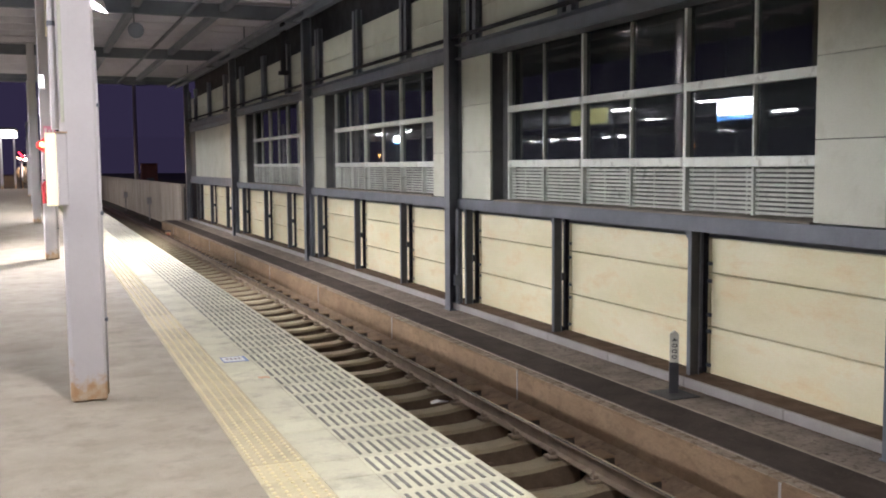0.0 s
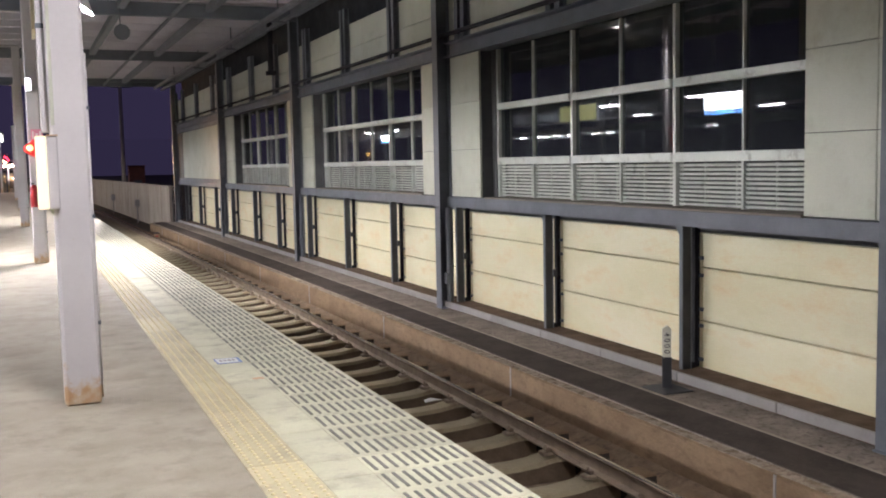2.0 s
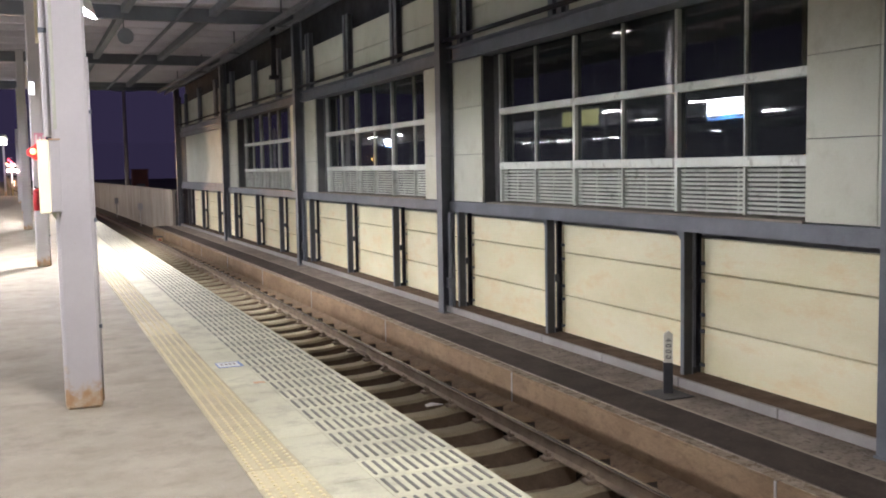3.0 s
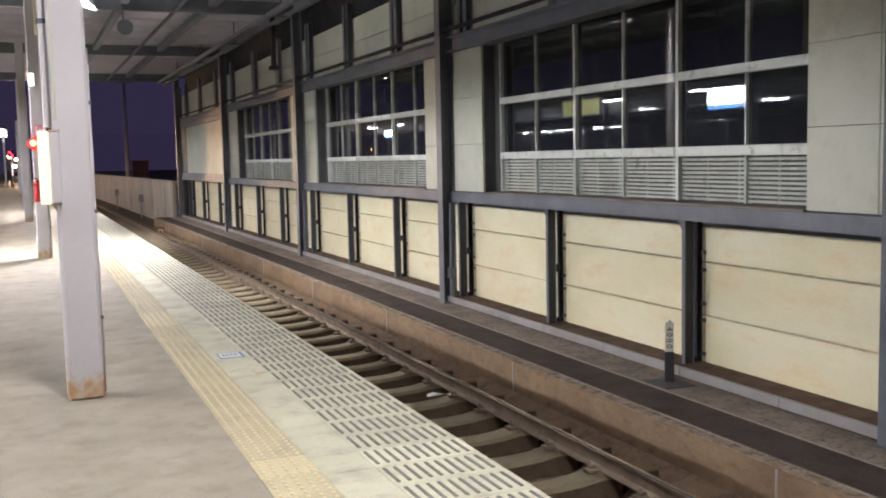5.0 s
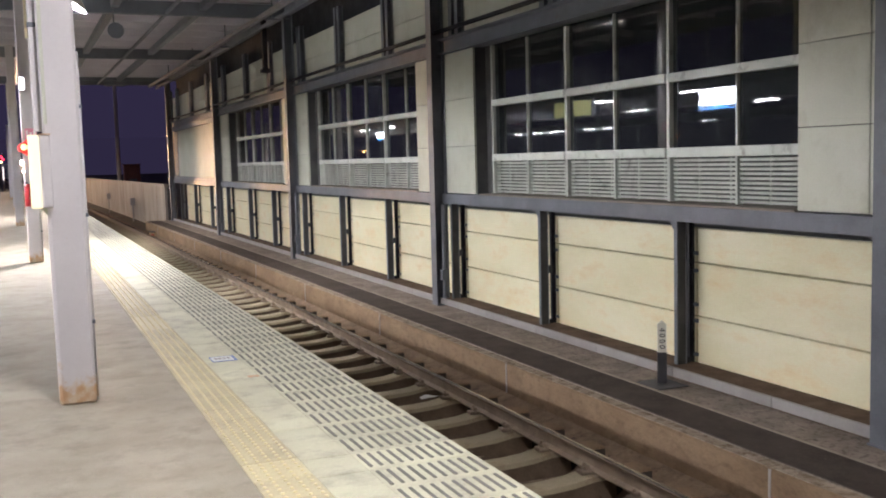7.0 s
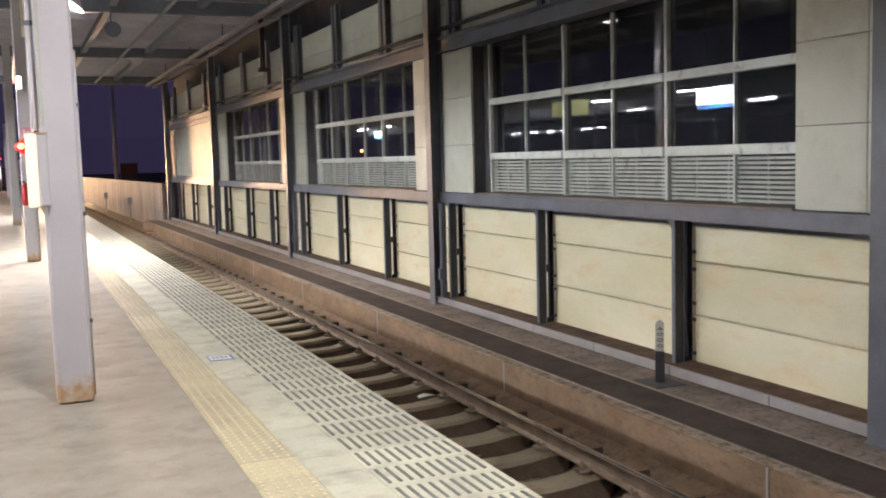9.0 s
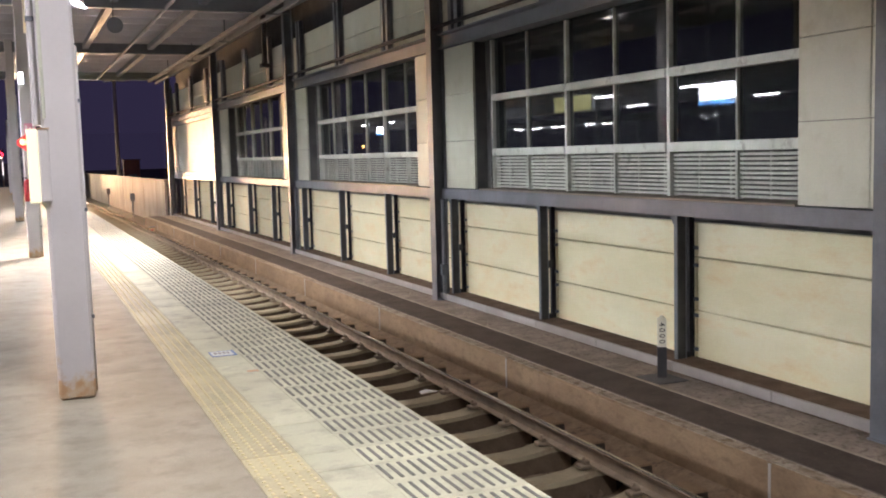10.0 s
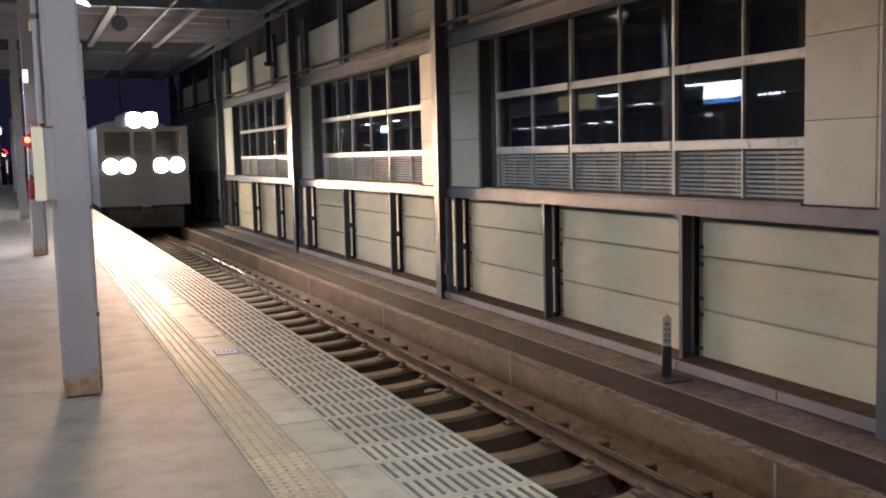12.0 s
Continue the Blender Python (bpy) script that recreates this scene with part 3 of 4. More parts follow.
# alarm lamp, tube and small sign on the second pillar
M_RED = plain("red_lacquer", (0.42, 0.02, 0.025), 0.35)
M_REDGLOW = glow("red_lamp_glass", (1.0, 0.05, 0.03), 0.35, (0.5, 0.03, 0.03))
M_AMBER = glow("lamp_filament", (1.0, 0.40, 0.10), 2.2)
M_PINK = plain("pink_sign", (0.75, 0.30, 0.42), 0.5)
alarm = thing("alarm_lamp", "red conical alarm lamp glowing on a pillar", "alarm lamp")
ax = axis(17.3) + 0.125
bm = bmesh.new()
tube(bm, (0.035 + ax, 17.28, 1.86), (-0.02 + ax, 17.25, 1.86), 0.135, 0.13, 20)
tube(bm, (-0.02 + ax, 17.25, 1.86), (-0.14 + ax, 17.20, 1.86), 0.125, 0.05, 20)
part("cone", bm, M_REDGLOW, alarm, "red cone")
bm = bmesh.new()
t = bmesh.new()
bmesh.ops.create_uvsphere(t, u_segments=16, v_segments=10, radius=0.05)
merge(bm, t, pose(-0.06 + ax, 17.13, 1.87))
part("bulb", bm, M_AMBER, alarm, "amber glowing bulb", True)
block("back_plate", 0.135, 0.150, 17.2, 17.295, 1.70, 2.02, M_RED, alarm)
hose = thing("fire_extinguisher", "red fire extinguisher hung on a pillar", "fire extinguisher")
bm = bmesh.new()
tube(bm, (-0.03 + ax, 17.30, 0.92), (-0.03 + ax, 17.30, 1.22), 0.065, 0.065, 16)
tube(bm, (-0.03 + ax, 17.30, 1.22), (-0.03 + ax, 17.30, 1.28), 0.065, 0.025, 16)
part("bottle", bm, M_RED, hose)
block("handle", 0.050, 0.090, 17.2, 17.36, 1.285, 1.31, M_DARKSTEEL, hose)
block("bracket", 0.130, 0.145, 17.25, 17.35, 1.0, 1.15, M_STEEL, hose)
sign2 = thing("alarm_sign", "small pink sign with white marks on a pillar", "sign")
block("plate", 0.090, 0.270, 17.285, 17.295, 1.98, 2.17, M_PINK, sign2)
M_PALEMARK = plain("pale_marks", (0.85, 0.75, 0.78), 0.5)
for i in range(3):
    block("mark", 0.105 + i * 0.055, 0.140 + i * 0.055, 17.280, 17.284, 2.01, 2.14 - 0.03 * (i % 2), M_PALEMARK, sign2)
M_COOL = glow("cool_light", (0.95, 0.97, 1.0), 6)
small = thing("emergency_light", "small white emergency light high on a pillar", "light")
block("housing", 0.050, 0.140, 17.10, 17.29, 2.76, 2.98, M_PILLAR, small)
block("diffuser", 0.055, 0.120, 17.085, 17.099, 2.78, 2.96, M_COOL, small, "bright white diffuser")
plate = thing("hanging_panel", "yellowish hanging sign panel edge beside a pillar", "sign")
block("panel", 0.13, 0.17, 12.6, 13.6, 3.15, 4.4, M_PANEL, plate)
block("bar", 0.14, 0.16, 13.0, 13.05, 4.4, 4.9, M_STEEL, plate)

# sign hung along the platform edge behind the second pillar
M_YELLOWSIGN = glow("lit_yellow_sign", (0.80, 0.82, 0.36), 0.8, (0.6, 0.6, 0.3))
hung = thing("platform_sign", "lit yellow-green platform sign hung from rods", "sign")
block("case", 0.10, 0.20, 20.2, 22.0, 2.42, 2.87, M_STEEL, hung, "grey metal case", 0.01)
for n0, n1 in ((0.094, 0.099), (0.201, 0.206)):
    block("face", n0, n1, 20.24, 21.96, 2.46, 2.83, M_YELLOWSIGN, hung, "lit yellow-green face")
for s in (20.5, 21.7):
    block("rod", 0.14, 0.16, s - 0.01, s + 0.01, 2.87, 5.301, M_STEEL, hung)

# bracket that drops from the eaves pipe
drop = thing("roof_bracket", "dark steel bracket hanging from the roof pipes", "bracket")
block("stem", 5.69, 5.81, 24.44, 24.56, 3.86, 5.141, M_BLACKSTEEL, drop, "", 0.01)
block("foot", 5.64, 5.86, 24.40, 24.60, 3.76, 3.86, M_BLACKSTEEL, drop, "", 0.01)

# ---- lamps under the roof ----
M_LAMP = glow("lamp_glass", LAMP_COLOUR, LAMP_POWER)
M_LAMPFAR = glow("lamp_glass_bright", LAMP_COLOUR, LAMP_POWER_FAR)
M_LAMPBODY = plain("lamp_housing", (0.5, 0.5, 0.48), 0.5)


def canopy_lamp(n, s, z, r):
    l = thing("ceiling_lamp", "round white canopy lamp hanging from the roof girder", "lamp", "canopy lamps")
    l.matrix_basis = place(n, s, z)
    bm = bmesh.new()
    tube(bm, (0, 0, 0.0), (0, 0, 0.12), r * 1.25, r * 0.6, 24)
    # lopsided shade: deep towards the wall, cut away along the platform
    rims = []
    for k in range(25):
        a = math.tau * k / 24
        low = -0.24 - 0.17 * max(math.cos(a), 0.0) ** 1.5
        rims.append((bm.verts.new((r * 1.8 * math.cos(a), r * 1.8 * math.sin(a), low)), bm.verts.new((r * 1.2 * math.cos(a), r * 1.2 * math.sin(a), 0.001))))
    for p, q in zip(rims, rims[1:]):
        bm.faces.new((p[0], q[0], q[1], p[1]))
    tube(bm, (0, 0, 0.12), (0, 0, 0.30), 0.07, 0.07, 12)
    part("housing", bm, M_LAMPBODY, l)
    bm = bmesh.new()
    tube(bm, (0, 0, 0.30), (0, 0, ROOF_Z - z), 0.02, 0.02, 8)
    part("stem", bm, M_LAMPBODY, l)
    bm = bmesh.new()
    tube(bm, (0, 0, -0.16), (0, 0, 0.0), r * 0.55, r * 0.9, 16)
    part("diffuser", bm, M_LAMP if s < 10 else M_LAMPFAR, l, "glowing white bowl")


for s in CANOPY_LAMPS:
    canopy_lamp(0.86 if s < 30 else 1.15, s, 4.59 if s < 10 else 4.60, 0.20)

# ---- platform details ----
M_LABELWHITE = plain("label_white", (0.62, 0.64, 0.66), 0.5)
M_LABELBLUE = plain("label_blue", (0.12, 0.2, 0.45), 0.5)
sticker = thing("floor_sticker", "white floor sticker with a blue border", "sticker")
block("backing", 1.245, 1.435, 7.53, 7.73, 0.002, 0.0055, M_LABELBLUE, sticker)
block("face", 1.253, 1.412, 7.54, 7.712, 0.0056, 0.0065, M_LABELWHITE, sticker, "white face")
for i in range(4):
    block("mark", 1.275 + i * 0.032, 1.295 + i * 0.032, 7.60, 7.67, 0.0066, 0.0072, M_KICK, sticker, "grey lettering bar")
M_ORANGE = surface("faded_orange", (0.55, 0.30, 0.16), (0.45, 0.36, 0.26), 30, 0.6)
mark = thing("floor_mark", "faded orange paint mark on the edge slab", "paint mark")
block("paint", 1.375, 1.455, 6.86, 6.92, 0.002, 0.0045, M_ORANGE, mark)
M_PAPER = plain("paper", (0.9, 0.9, 0.88), 0.5)
bm = bmesh.new()
c = P(3.90, 9.74, -1.065)
vs = [bm.verts.new(c + Vector(v)) for v in ((-0.10, -0.03, 0.0), (0.0, -0.045, 0.02), (0.11, -0.01, 0.005), (0.09, 0.04, 0.0), (-0.02, 0.03, 0.03), (-0.09, 0.035, 0.01))]
top = [bm.verts.new(v.co + Vector((0, 0, 0.004))) for v in vs]
bm.faces.new(vs[::-1])
bm.faces.new(top)
for i in range(6):
    bm.faces.new((vs[i], vs[(i + 1) % 6], top[(i + 1) % 6], top[i]))
tagged(part("paper_scrap", bm, M_PAPER), "crumpled white scrap of paper on a sleeper", "litter")

# ---- distance post on the walkway ----
post = thing("distance_post", "grey distance post with black numerals on a dark stand", "marker post")
post.matrix_basis = place(5.66, 7.96, -0.76, -33)
bm = bmesh.new()
box(bm, -0.17, 0.17, -0.20, 0.20, 0.001, 0.012, 0.004)
part("base_plate", bm, M_DARKSTEEL, post).matrix_basis = pose(0, 0, 0, 0, 0, 33)
bm = bmesh.new()
box(bm, -0.046, 0.046, -0.03, 0.03, 0.02, 0.325, 0.005)
part("stand", bm, M_DARKSTEEL, post)
bm = bmesh.new()
prof = [(-0.043, 0.325), (0.043, 0.325), (0.043, 0.60), (0.0, 0.635), (-0.043, 0.60)]
fr = [bm.verts.new((x, -0.026, z)) for x, z in prof]
bk = [bm.verts.new((x, 0.02, z)) for x, z in prof]
bm.faces.new(fr)
bm.faces.new(bk[::-1])
for i in range(5):
    bm.faces.new((fr[(i + 1) % 5], fr[i], bk[i], bk[(i + 1) % 5]))
M_POSTWHITE = surface("post_grey_white", (0.70, 0.68, 0.57), (0.80, 0.78, 0.66), 12, 0.6)
part("plate", bm, M_POSTWHITE, post, "pale plate with a pointed top")
M_INK = plain("black_ink", (0.02, 0.02, 0.02), 0.5)
curve = bpy.data.curves.new("numerals", "FONT")
curve.body, curve.size, curve.align_x, curve.align_y, curve.extrude = "4000", 0.078, "CENTER", "CENTER", 0.001
curve.space_character = 1.45
tmp = bpy.data.objects.new("numerals", curve)
mesh = bpy.data.meshes.new_from_object(tmp)
bpy.data.objects.remove(tmp)
mesh.materials.append(M_INK)
num = new("numerals", mesh)
num.parent = post
num.matrix_basis = pose(0.0, -0.028, 0.465, 90, 0, 0) @ pose(0, 0, 0, 0, 0, -90)
num["label"] = "black numerals 4000 reading downwards"

# ---- beyond the end of the roof ----
fence = structure(run("fence_wall", 6.32, 6.50, 47.6, 200, -1.5, 0.62, M_FENCE), "weathered concrete fence wall beside the line", "fence wall")
run("coping", 6.29, 6.53, 47.6, 200, 0.62, 0.68, M_FENCE, fence)
for i in range(30):
    s = 50.5 + i * 5
    block("joint", 6.312, 6.33, s - 0.015, s + 0.015, -1.45, 0.62, M_KERB, fence)
gate = thing("service_gate", "dark steel gate beside the last column", "gate")
for i in range(4):
    block("bar", 6.32, 6.36, 44.0 + i * 0.9, 44.06 + i * 0.9, -1.5, 0.55, M_DARKSTEEL, gate)
for z in (-0.8, -0.1, 0.5):
    block("rail", 6.325, 6.355, 44.0, 47.0, z, z + 0.05, M_DARKSTEEL, gate)
spot = thing("marker_light", "tiny white marker light on the gate", "light")
block("lens", 6.30, 6.345, 45.2, 45.26, 0.55, 0.62, M_COOL, spot)
for s, n in ((57.6, 5.95), (71.0, 5.9)):
    mk = thing("track_marker", "small pale marker post with a box head", "marker post", "track markers")
    block("stem", n - 0.03, n + 0.03, s - 0.03, s + 0.03, -1.5, -0.55, M_KICK, mk)
    block("head", n - 0.13, n + 0.13, s - 0.10, s + 0.10, -0.60, -0.20, M_KICK, mk, "", 0.02)
relay = thing("track_box", "small rusty track-side box with a cable", "track box")
block("box", 4.52, 4.70, 38.9, 39.3, -1.21, -0.98, M_RUST, relay, "", 0.02)
block("lid", 4.50, 4.72, 38.88, 39.32, -0.98, -0.955, M_DARKSTEEL, relay)
block("plug", 4.55, 4.62, 38.84, 38.9, -1.12, -1.04, M_RED, relay)
pole = thing("line_pole", "tall grey concrete pole behind the fence wall", "pole")
bm = bmesh.new()
c = P(8.25, 86, 0)
tube(bm, (c.x, c.y, -1.55), (c.x, c.y, 9.5), 0.19, 0.13, 14)
part("shaft", bm, M_FENCE, pole, "", True)
for z in (8.2, 8.8):
    block("cross_arm", 7.45, 9.15, 85.9, 86.05, z, z + 0.1, M_STEEL, pole)
bm = bmesh.new()
for i in range(3):
    tube(bm, (c.x - 0.7 + i * 0.65, c.y, 8.9), (c.x - 0.7 + i * 0.65, c.y, 9.1), 0.04, 0.03, 8)
part("insulators", bm, M_WHITE, pole)
M_SHED = surface("red_shed_paint", (0.075, 0.028, 0.022), (0.10, 0.036, 0.028), 3, 0.8)
shed = thing("equipment_hut", "small dark red equipment hut behind the fence", "hut")
block("wall", 8.45, 9.7, 84, 85.0, -1.55, 1.70, M_SHED, shed)
block("roof", 8.40, 9.75, 83.9, 85.1, 1.70, 1.80, M_SHED, shed, "", 0.03)
block("door", 8.8, 9.4, 83.97, 83.995, -1.5, 0.6, M_DARKSTEEL, shed)
bm = bmesh.new()
p0, p1 = P(4.75, 42.3, 5.32), P(7.85, 86, 8.95)
for i in range(12):
    a, b = i / 12, (i + 1) / 12
    q0, q1 = p0.lerp(p1, a), p0.lerp(p1, b)
    q0.z -= 1.6 * a * (1 - a)
    q1.z -= 1.6 * b * (1 - b)
    tube(bm, q0, q1, 0.02, 0.02, 6)
tagged(part("overhead_cable", bm, M_DARKSTEEL), "sagging dark cable from roof end to pole", "cable")

# faintly glowing board added beyond the line, in the sky's colour
M_SKYBOARD = glow("sky_glow_board", (0.31, 0.25, 0.58), 0.045, (0.0, 0.0, 0.0))
bm = bmesh.new()
box(bm, -90, 260, 500, 501, -1.55, 16)
structure(part("backdrop", bm, M_SKYBOARD), "glowing purple board in the sky's colour beyond the railway", "backdrop")

# far end of the platform: shelter, signal
shelter = thing("platform_shelter", "small shelter with a brightly lit white ceiling", "shelter")
M_SHELTER = glow("shelter_light", (1.0, 0.98, 0.92), 3.0)
for n, s in ((-2.05, 84.5), (-1.05, 84.5), (-2.05, 90), (-1.05, 90)):
    block("post", n - 0.07, n + 0.07, s - 0.07, s + 0.07, -1.55, 4.0, M_PILLAR, shelter)
block("roof", -3.05, -0.75, 83.5, 91, 4.42, 4.62, M_WHITE, shelter, "", 0.04)
block("light_panel", -2.95, -0.85, 83.6, 90.9, 4.0, 4.41, M_SHELTER, shelter, "glowing white ceiling panel", 0.03)
signal = thing("signal_mast", "railway signal mast with red lights", "signal")
M_SIGRED = glow("signal_red", (1.0, 0.02, 0.06), 5)
M_MARK = glow("marker_glow", (1.0, 0.85, 0.8), 1.2)
block("mast", -0.42, -0.28, 111.0, 111.14, -1.55, 3.3, M_PILLAR, signal)
block("head", -0.75, -0.1, 110.9, 111.0, 2.5, 3.2, M_DARKSTEEL, signal)
for n, z in ((-0.58, 3.02), (-0.40, 2.86), (-0.28, 2.66)):
    bm = bmesh.new()
    c = P(n, 110.9, z)
    tube(bm, c, c + Vector((0, -0.06, 0)), 0.085, 0.085, 14)
    part("lens", bm, M_SIGRED, signal, "red lens")
# orange light of unknown kind, given a round lens and a pole
M_FLARE = glow("warm_orange_glow", (1.0, 0.66, 0.34), 9)
far_light = thing("yard_lamp", "warm orange light glowing on a pole", "lamp")
block("pole", -0.50, -0.40, 118.1, 118.2, -1.55, 2.42, M_STEEL, far_light)
bm = bmesh.new()
c = P(-0.45, 118, 2.69)
tube(bm, c, c + Vector((0, 0.2, 0)), 0.29, 0.2, 18)
part("lens", bm, M_FLARE, far_light, "glowing orange lens")
block("marker", -0.39, -0.31, 110.92, 110.99, 0.6, 1.9, M_MARK, signal, "pale lit number board")

# ---- next platforms across the hall, seen mirrored in the windows, plus unseen fill tubes ----
M_FILL_TUBE = glow("tube_light", (0.98, 0.98, 0.97), FILL_TUBE_POWER)

M_TUBEFAR = glow("tube_light_far", (0.98, 0.98, 0.97), 70)


def far_canopy(n, s0, s1, z, half, drop=0.14):
    pl = structure(run("far_platform", n - half, n + half, s0, s1, -1.54, 0, M_FLOOR), "concrete platform of the next track", "platform")
    r = structure(run("far_canopy", n - half, n + half, s0, s1, z + 0.10, z + 0.35, M_ROOF), "low steel canopy over the next platform", "canopy")
    # edge board added to keep the tube light off the upper wall
    run("canopy_fascia", n + half, n + half + 0.06, s0, s1, z - drop, z + 0.36, M_STEEL, r)
    for i in range(int((s1 - s0) / 9)):
        s = s0 + 3 + i * 9
        block("canopy_post", n - 0.9, n - 0.75, s, s + 0.15, 0, z + 0.10, M_STEEL, r)


def tube_light(n, s0, s1, z, thick, material):
    top = z + 0.15 if n > -10 else z + 0.10
    l = thing("tube_lamp", "white fluorescent tube lamp under a canopy, some added as fill", "lamp", "tube lamps")
    block("housing", n - thick, n + thick, s0, s1, z + thick, top, M_LAMPBODY, l)
    block("tube", n - thick * 0.6, n + thick * 0.6, s0 + 0.02, s1 - 0.02, z - thick, z + thick - 0.002, material, l, "lit white tube")


far_canopy(-8.0, -13.5, 80, 3.6, 1.5, 0.175)
far_canopy(-14.5, 18, 82, 3.6, 2.0)
far_canopy(-27.0, 30, 90, 3.55, 2.2)
# strong tubes added where no pane mirrors them, to light the wall
for s in (8.5, 13.5, 18.0, 43.5, 48.0, 74.0):
    tube_light(-7.9, s - 0.8, s + 0.8, 3.565, 0.06, M_FILL_TUBE)
for n, s0, s1, z in ((-7.9, 31.6, 33.6, 3.54), (-7.9, 26.8, 27.8, 3.54), (-13.4, 37.7, 39.3, 3.53), (-15.4, 31.5, 33.0, 3.6), (-26.6, 54.5, 56.2, 3.56), (-27.4, 50.7, 52.4, 3.56), (-7.9, 61.2, 63.0, 3.54), (-7.9, 56.4, 58.0, 3.54)):
    tube_light(n, s0, s1, z, 0.028, M_TUBEFAR)
for s in (63.0, 65.5, 69.4, 71.2, 74.1, 77.7):
    tube_light(-27.0, s - 0.7, s + 0.7, 3.56, 0.075, M_TUBEFAR)

M_BOARD = glow("sign_white", (0.92, 0.97, 1.0), 24)
M_BOARDBLUE = glow("sign_blue", (0.05, 0.30, 0.85), 12)


def station_board(s0, s1, z0, z1, label):
    board = thing("station_board", label, "sign")
    zb = z0 + (z1 - z0) * 0.24
    block("case", -2.12, -2.0, s0, s1, z0, z1, M_STEEL, board)
    block("white_face", -1.999, -1.985, s0 + 0.03, s1 - 0.03, zb, z1 - 0.03, M_BOARD, board, "glowing white face")
    block("blue_band", -1.999, -1.985, s0 + 0.03, s1 - 0.03, z0 + 0.03, zb - 0.002, M_BOARDBLUE, board, "glowing blue band")
    for s in (s0 + 0.25, s1 - 0.25):
        block("hanger", -2.08, -2.04, s - 0.02, s + 0.02, z1, 5.301, M_STEEL, board)
    for a, b in ((s0 + 0.1, s0 + 0.3), (s1 - 0.45, s1 - 0.1)):
        block("lettering", -1.984, -1.98, a, b, z0 + 0.06, z0 + 0.12, M_LABELWHITE, board, "white lettering bar")


station_board(17.66, 19.05, 2.46, 2.99, "hanging illuminated white station sign with a blue band")
station_board(41.0, 42.1, 2.42, 2.80, "small hanging illuminated white station sign")

M_SODIUM = glow("sodium_lamp", (1.0, 0.42, 0.10), 55)
for x, y, z in ((-60, 78.6, 2.1), (-60, 102.0, 2.4), (-60, 181.0, 3.3), (-60, 217.0, 3.8)):
    sl = thing("street_lamp", "orange street lamp glowing beyond the far platforms", "street lamp", "street lamps")
    bm = bmesh.new()
    tube(bm, (x - 0.3, y, -1.55), (x - 0.3, y, z), 0.06, 0.045, 8)
    part("pole", bm, M_STEEL, sl)
    bm = bmesh.new()
    box(bm, x - 0.35, x + 0.35, y - 0.16, y + 0.16, z + 0.121, z + 0.20, 0.02)
    part("hood", bm, M_STEEL, sl)
    bm = bmesh.new()
    tube(bm, (x, y, z - 0.16), (x, y, z + 0.12), 0.10, 0.19, 12)
    part("bulb", bm, M_SODIUM, sl, "orange glowing bulb")

speaker = thing("loudspeaker", "grey horn loudspeaker hanging under the roof", "loudspeaker")
speaker.matrix_basis = place(2.05, 22.5, 4.42)
bm = bmesh.new()
tube(bm, (0, 0.16, 0), (0, -0.16, 0), 0.07, 0.17, 20)
part("horn", bm, M_STEEL, speaker)
bm = bmesh.new()
tube(bm, (0, 0.30, 0), (0, 0.16, 0), 0.08, 0.08, 16)
part("driver", bm, M_DARKSTEEL, speaker)
bm = bmesh.new()
tube(bm, (0, 0.2, 0.05), (0, 0.2, 0.58), 0.015, 0.015, 8)
part("stem", bm, M_STEEL, speaker)

# ---- the train ----
M_TRAIN = surface("train_body_paint", (0.20, 0.21, 0.23), (0.26, 0.27, 0.29), 0.6, 0.35, 0.3, 0.03, 40)
M_BAND = surface("train_band", (0.10, 0.16, 0.10), (0.13, 0.20, 0.13), 1, 0.4)
M_UNDER = surface("train_underframe", (0.04, 0.038, 0.036), (0.07, 0.065, 0.06), 3, 0.8)
M_BARREL = plain("beam_barrel_black", (0.015, 0.015, 0.015), 0.9)
M_LOW = glow("headlight_lens", (1.0, 0.60, 0.31), LOW_BEAM)
M_HIGH = glow("roof_lamp_lens", (1.0, 0.60, 0.31), HIGH_BEAM)
M_GLARE_RIM = glow("glare_rim", (1.0, 0.80, 0.55), 300)
M_CABGLASS = glass("cab_glass", (0.2, 0.22, 0.23))

# lower lamps doubled and bores widened to make up for missing glare
HEADLIGHTS = ((-1.02, 2.26), (-0.52, 2.26), (0.52, 2.26), (1.02, 2.26), (-0.24, 3.72), (0.24, 3.72))
BORE = 0.185


def grid_plate(bm, xs, zs, y0, y1, holes):
    """A plate of cells between the cuts xs and zs, without the cells whose middle lies in a hole."""
    for x0, x1 in zip(xs, xs[1:]):
        for z0, z1 in zip(zs, zs[1:]):
            cx, cz = (x0 + x1) / 2, (z0 + z1) / 2
            if not any(a < cx < b and c < cz < d for a, b, c, d in holes):
                box(bm, x0, x1, y0, y1, z0, z1)


def bogie(y, parent):
    bm = bmesh.new()
    for x in (-0.9, 0.9):
        box(bm, x - 0.06, x + 0.06, y - 1.5, y + 1.5, 0.35, 0.60, 0.03)
    box(bm, -0.9, 0.9, y - 0.2, y + 0.2, 0.4, 0.95, 0.03)
    b = part("bogie", bm, M_UNDER, parent, "dark bogie")
    for dy in (-1.05, 1.05):
        for x in (-0.5655, 0.5655):
            bm = bmesh.new()
            tube(bm, (x - 0.06, y + dy, 0.43), (x + 0.06, y + dy, 0.43), 0.43, 0.43, 28)
            tube(bm, (x - math.copysign(0.09, x) - 0.01, y + dy, 0.43), (x - math.copysign(0.09, x) + 0.02, y + dy, 0.43), 0.455, 0.455, 28)
            part("wheel", bm, M_RAIL, b)


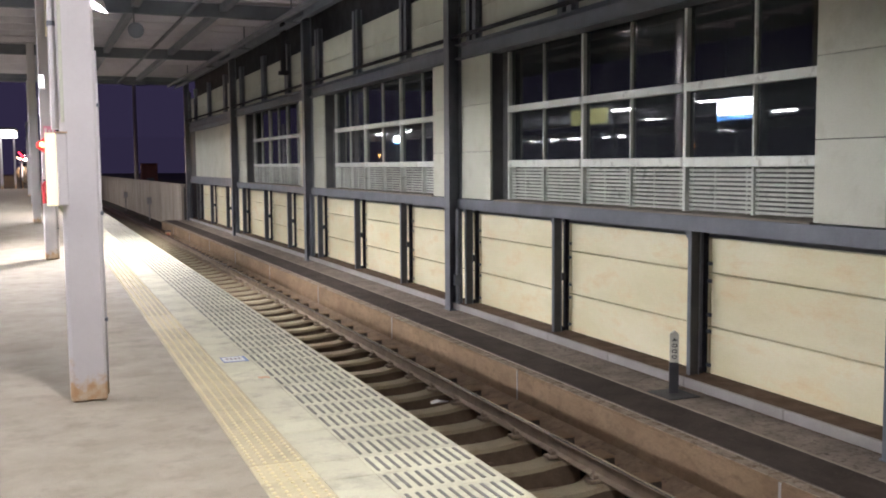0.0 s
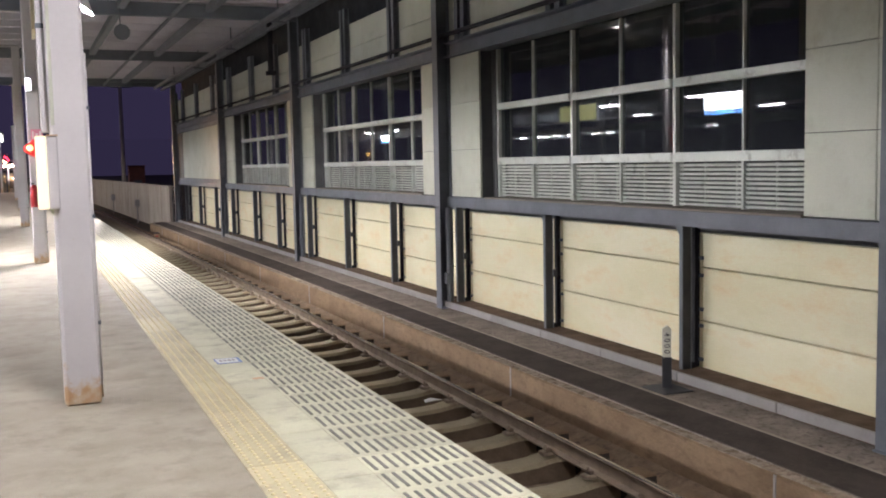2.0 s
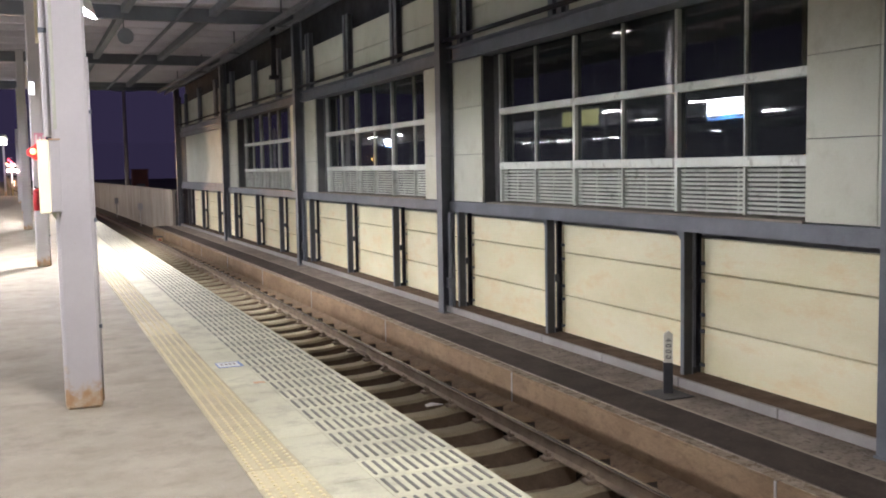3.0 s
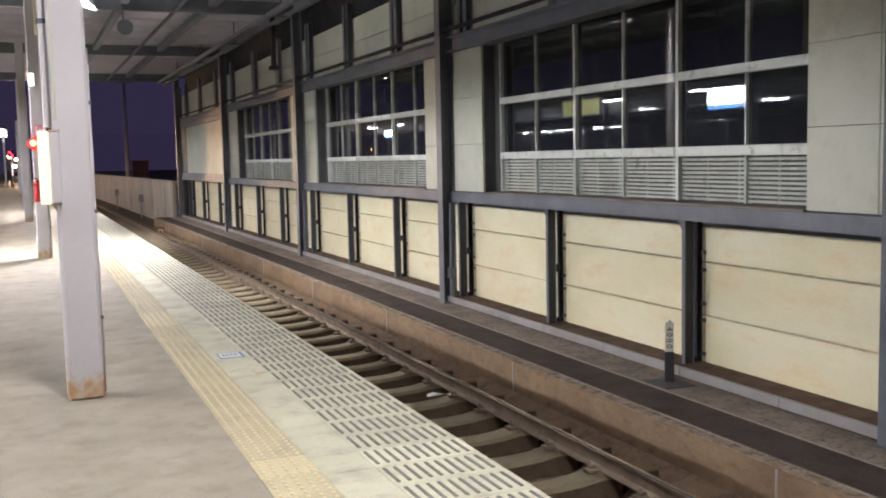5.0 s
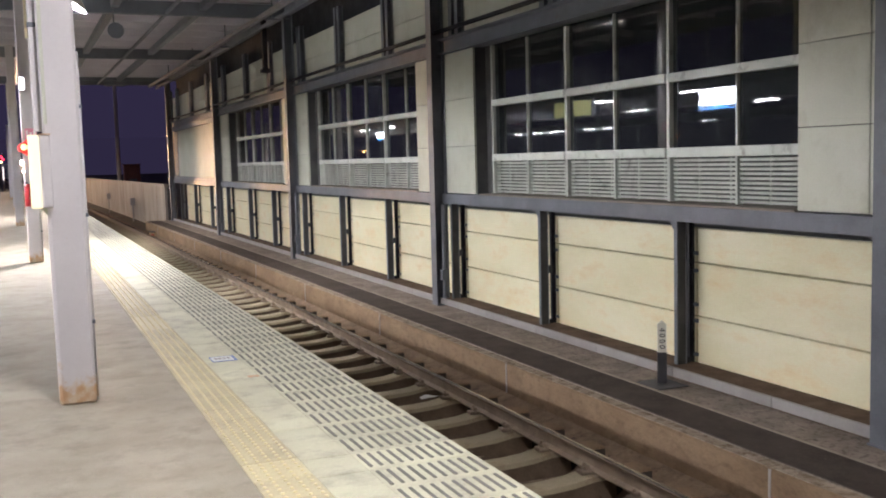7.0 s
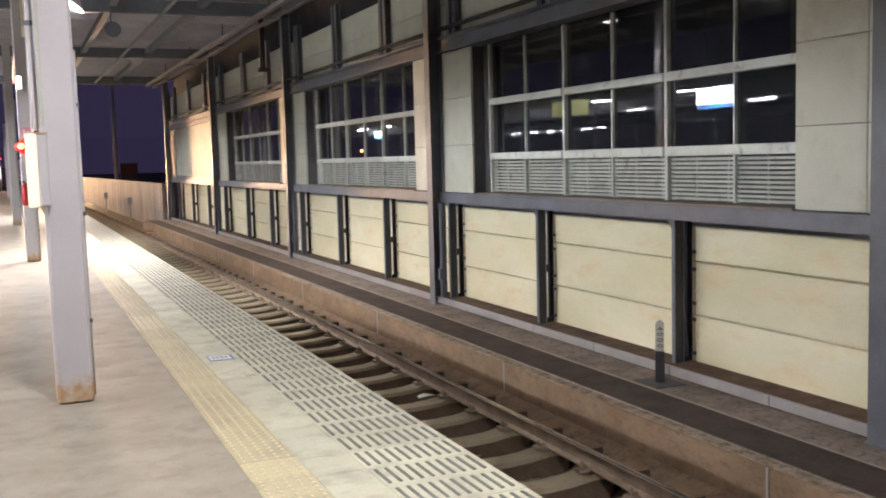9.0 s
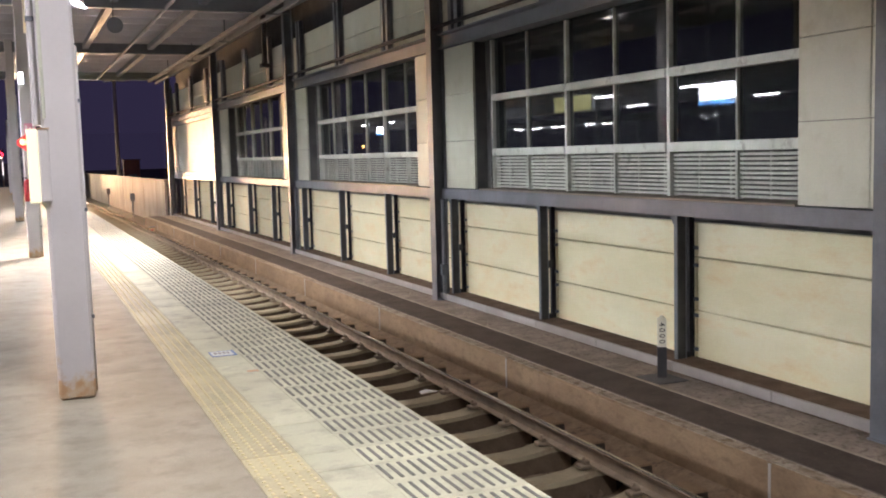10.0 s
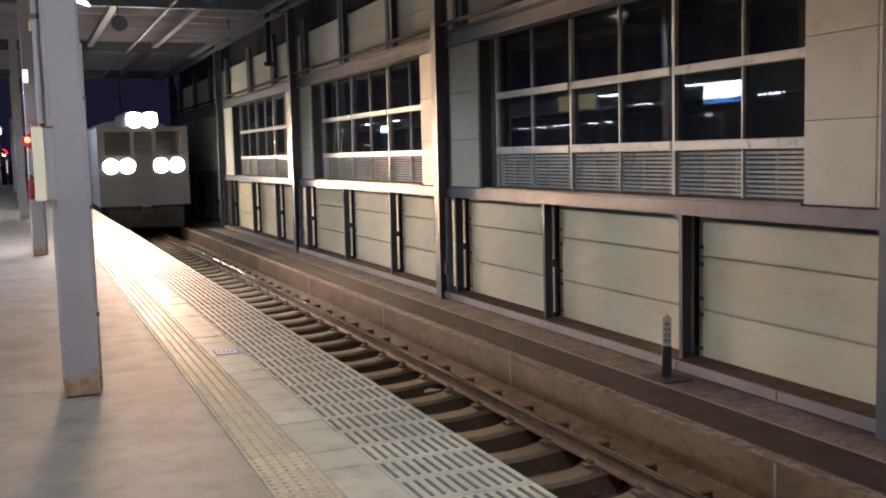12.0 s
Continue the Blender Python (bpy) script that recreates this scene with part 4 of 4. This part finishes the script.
def rail_car(front):
    c = thing("rail_car", "grey diesel rail car with blazing headlights" if front else "grey diesel rail car coupled behind the first", "train")
    y0 = 3.6 if front else 0.1
    bm = bmesh.new()
    box(bm, -1.40, 1.40, y0, 20.0, 0.98, 3.50, 0.06)
    part("body", bm, M_TRAIN, c)
    bm = bmesh.new()
    k = 10
    prof = [(1.40 * math.cos(math.pi * i / k), 3.45 + 0.42 * math.sin(math.pi * i / k)) for i in range(k + 1)]
    ra = [bm.verts.new((x, y0, z)) for x, z in prof]
    rb = [bm.verts.new((x, 20.0, z)) for x, z in prof]
    for i in range(k):
        bm.faces.new((ra[i], ra[i + 1], rb[i + 1], rb[i]))
    bm.faces.new(ra)
    bm.faces.new(rb[::-1])
    part("roof", bm, M_TRAIN, c)
    bm = bmesh.new()
    box(bm, -1.3, 1.3, 1.2, 19.8, 0.75, 0.98, 0.02)
    for y in (7.0, 10.5, 13.0):
        box(bm, -1.1, 1.1, y - 1.1, y + 1.1, 0.35, 0.75, 0.05)
    part("underframe", bm, M_UNDER, c)
    for y in (3.4, 17.0):
        bogie(y, c)
    for x in (-1.40, 1.40):
        sg = math.copysign(1, x)
        bm = bmesh.new()
        box(bm, min(x, x + sg * 0.004), max(x, x + sg * 0.004), y0 + 0.1, 19.9, 1.35, 1.55)
        part("band", bm, M_BAND, c, "dark green band")
        for i in range(7):
            bm = bmesh.new()
            y = 5.4 + i * 1.75
            box(bm, min(x, x + sg * 0.006), max(x, x + sg * 0.006), y - 0.6, y + 0.6, 1.95, 2.8, 0.002)
            part("side_window", bm, M_CABGLASS, c)
        for y in (4.1, 18.9):
            bm = bmesh.new()
            box(bm, min(x, x + sg * 0.008), max(x, x + sg * 0.008), y - 0.45, y + 0.45, 1.05, 2.95, 0.002)
            part("door", bm, M_BAND, c)
    if not front:
        return c
    # front: plate with bores for the lamps and openings for the windscreens
    lamp_holes = [(x - BORE, x + BORE, z - BORE, z + BORE) for x, z in HEADLIGHTS]
    screens = [(-1.18, -0.40, 2.60, 3.35), (0.40, 1.18, 2.60, 3.35), (-0.28, 0.28, 2.60, 3.35)]
    xs = sorted({-1.40, 1.40, *[v for h in lamp_holes + screens for v in h[:2]]})
    zs = sorted({0.98, 3.50, *[v for h in lamp_holes + screens for v in h[2:] if v < 3.5]})
    bm = bmesh.new()
    grid_plate(bm, xs, zs, 0.0, 0.05, lamp_holes + screens)
    for x in (-1.40, 1.36):
        box(bm, x, x + 0.04, 0.05, 3.6, 0.98, 3.50)
    box(bm, -1.36, 1.36, 0.05, 3.6, 3.44, 3.50)
    box(bm, -1.36, 1.36, 0.05, 3.6, 0.98, 1.02)
    part("cab", bm, M_TRAIN, c, "flat cab front")
    bm = bmesh.new()
    box(bm, -1.2, 1.2, 0.02, 0.3, 0.25, 0.95, 0.05)
    part("skirt", bm, M_UNDER, c, "dark snow plough skirt")
    bm = bmesh.new()
    box(bm, -0.14, 0.14, -0.42, 0.05, 0.72, 1.0, 0.04)
    part("coupler", bm, M_UNDER, c)
    for a, b, z0, z1 in screens:
        bm = bmesh.new()
        box(bm, a, b, 0.02, 0.035, z0, z1)
        part("windscreen", bm, M_CABGLASS, c)
    bm = bmesh.new()
    for x0, x1, z0, z1 in ((-0.50, 0.50, 3.50, 3.535), (-0.50, 0.50, 3.905, 3.96), (-0.50, -0.425, 3.535, 3.905), (0.425, 0.50, 3.535, 3.905), (-0.055, 0.055, 3.535, 3.905)):
        box(bm, x0, x1, 0.0, 3.6, z0, z1)
    part("lamp_hood", bm, M_TRAIN, c, "roof lamp hood")
    for x, z in HEADLIGHTS:
        # long black barrels are added to narrow the lens light to beams
        BARREL, lens = (LOW_BARREL, M_LOW) if z < 3 else (HIGH_BARREL, M_HIGH)
        bm = bmesh.new()
        t = bmesh.new()
        bmesh.ops.create_cone(t, cap_ends=False, segments=24, radius1=BORE - 0.002, radius2=BORE - 0.002, depth=BARREL)
        merge(bm, t, pose(x, 0.02 + BARREL / 2, z, 90))
        t = bmesh.new()
        bmesh.ops.create_circle(t, cap_ends=True, segments=24, radius=BORE + 0.01)
        merge(bm, t, pose(x, 0.02 + BARREL + 0.012, z, 90))
        h = part("headlight", bm, M_BARREL, c, "round headlight with a long barrel added to narrow the beam")
        bm = bmesh.new()
        tube(bm, (x, 0.02 + BARREL, z), (x, 0.02 + BARREL + 0.008, z), BORE - 0.004, BORE - 0.004, 24)
        part("lens", bm, lens, h, "blazing warm lens")
        # emissive ring round the bore stands in for the lamp's glare
        bm = bmesh.new()
        ring = []
        for r in (BORE, BORE + 0.05):
            ring.append([bm.verts.new((x + r * math.cos(a * math.tau / 24), -0.006 if r > BORE else 0.004, z + r * math.sin(a * math.tau / 24))) for a in range(24)])
        for a in range(24):
            bm.faces.new((ring[0][a], ring[0][(a + 1) % 24], ring[1][(a + 1) % 24], ring[1][a]))
        part("reflector", bm, M_GLARE_RIM, h, "glowing rim added for the headlight glare")
    return c


CAR_LENGTH = 20.5
first_car = rail_car(True)
second_car = rail_car(False)
third_car = copy_thing(second_car, Matrix.Identity(4))


def motions():
    """The train comes round the curve at an even pace."""
    for car, back in ((first_car, 0.0), (second_car, CAR_LENGTH), (third_car, 2 * CAR_LENGTH)):
        rows = []
        for i in range(25):
            t = i * 0.5
            s = 33.0 + 29.0 * (12.0 - t) + back
            rows.append((t, place(CENTRE, s, RAIL_TOP)))
        walk(car, rows)


motions()
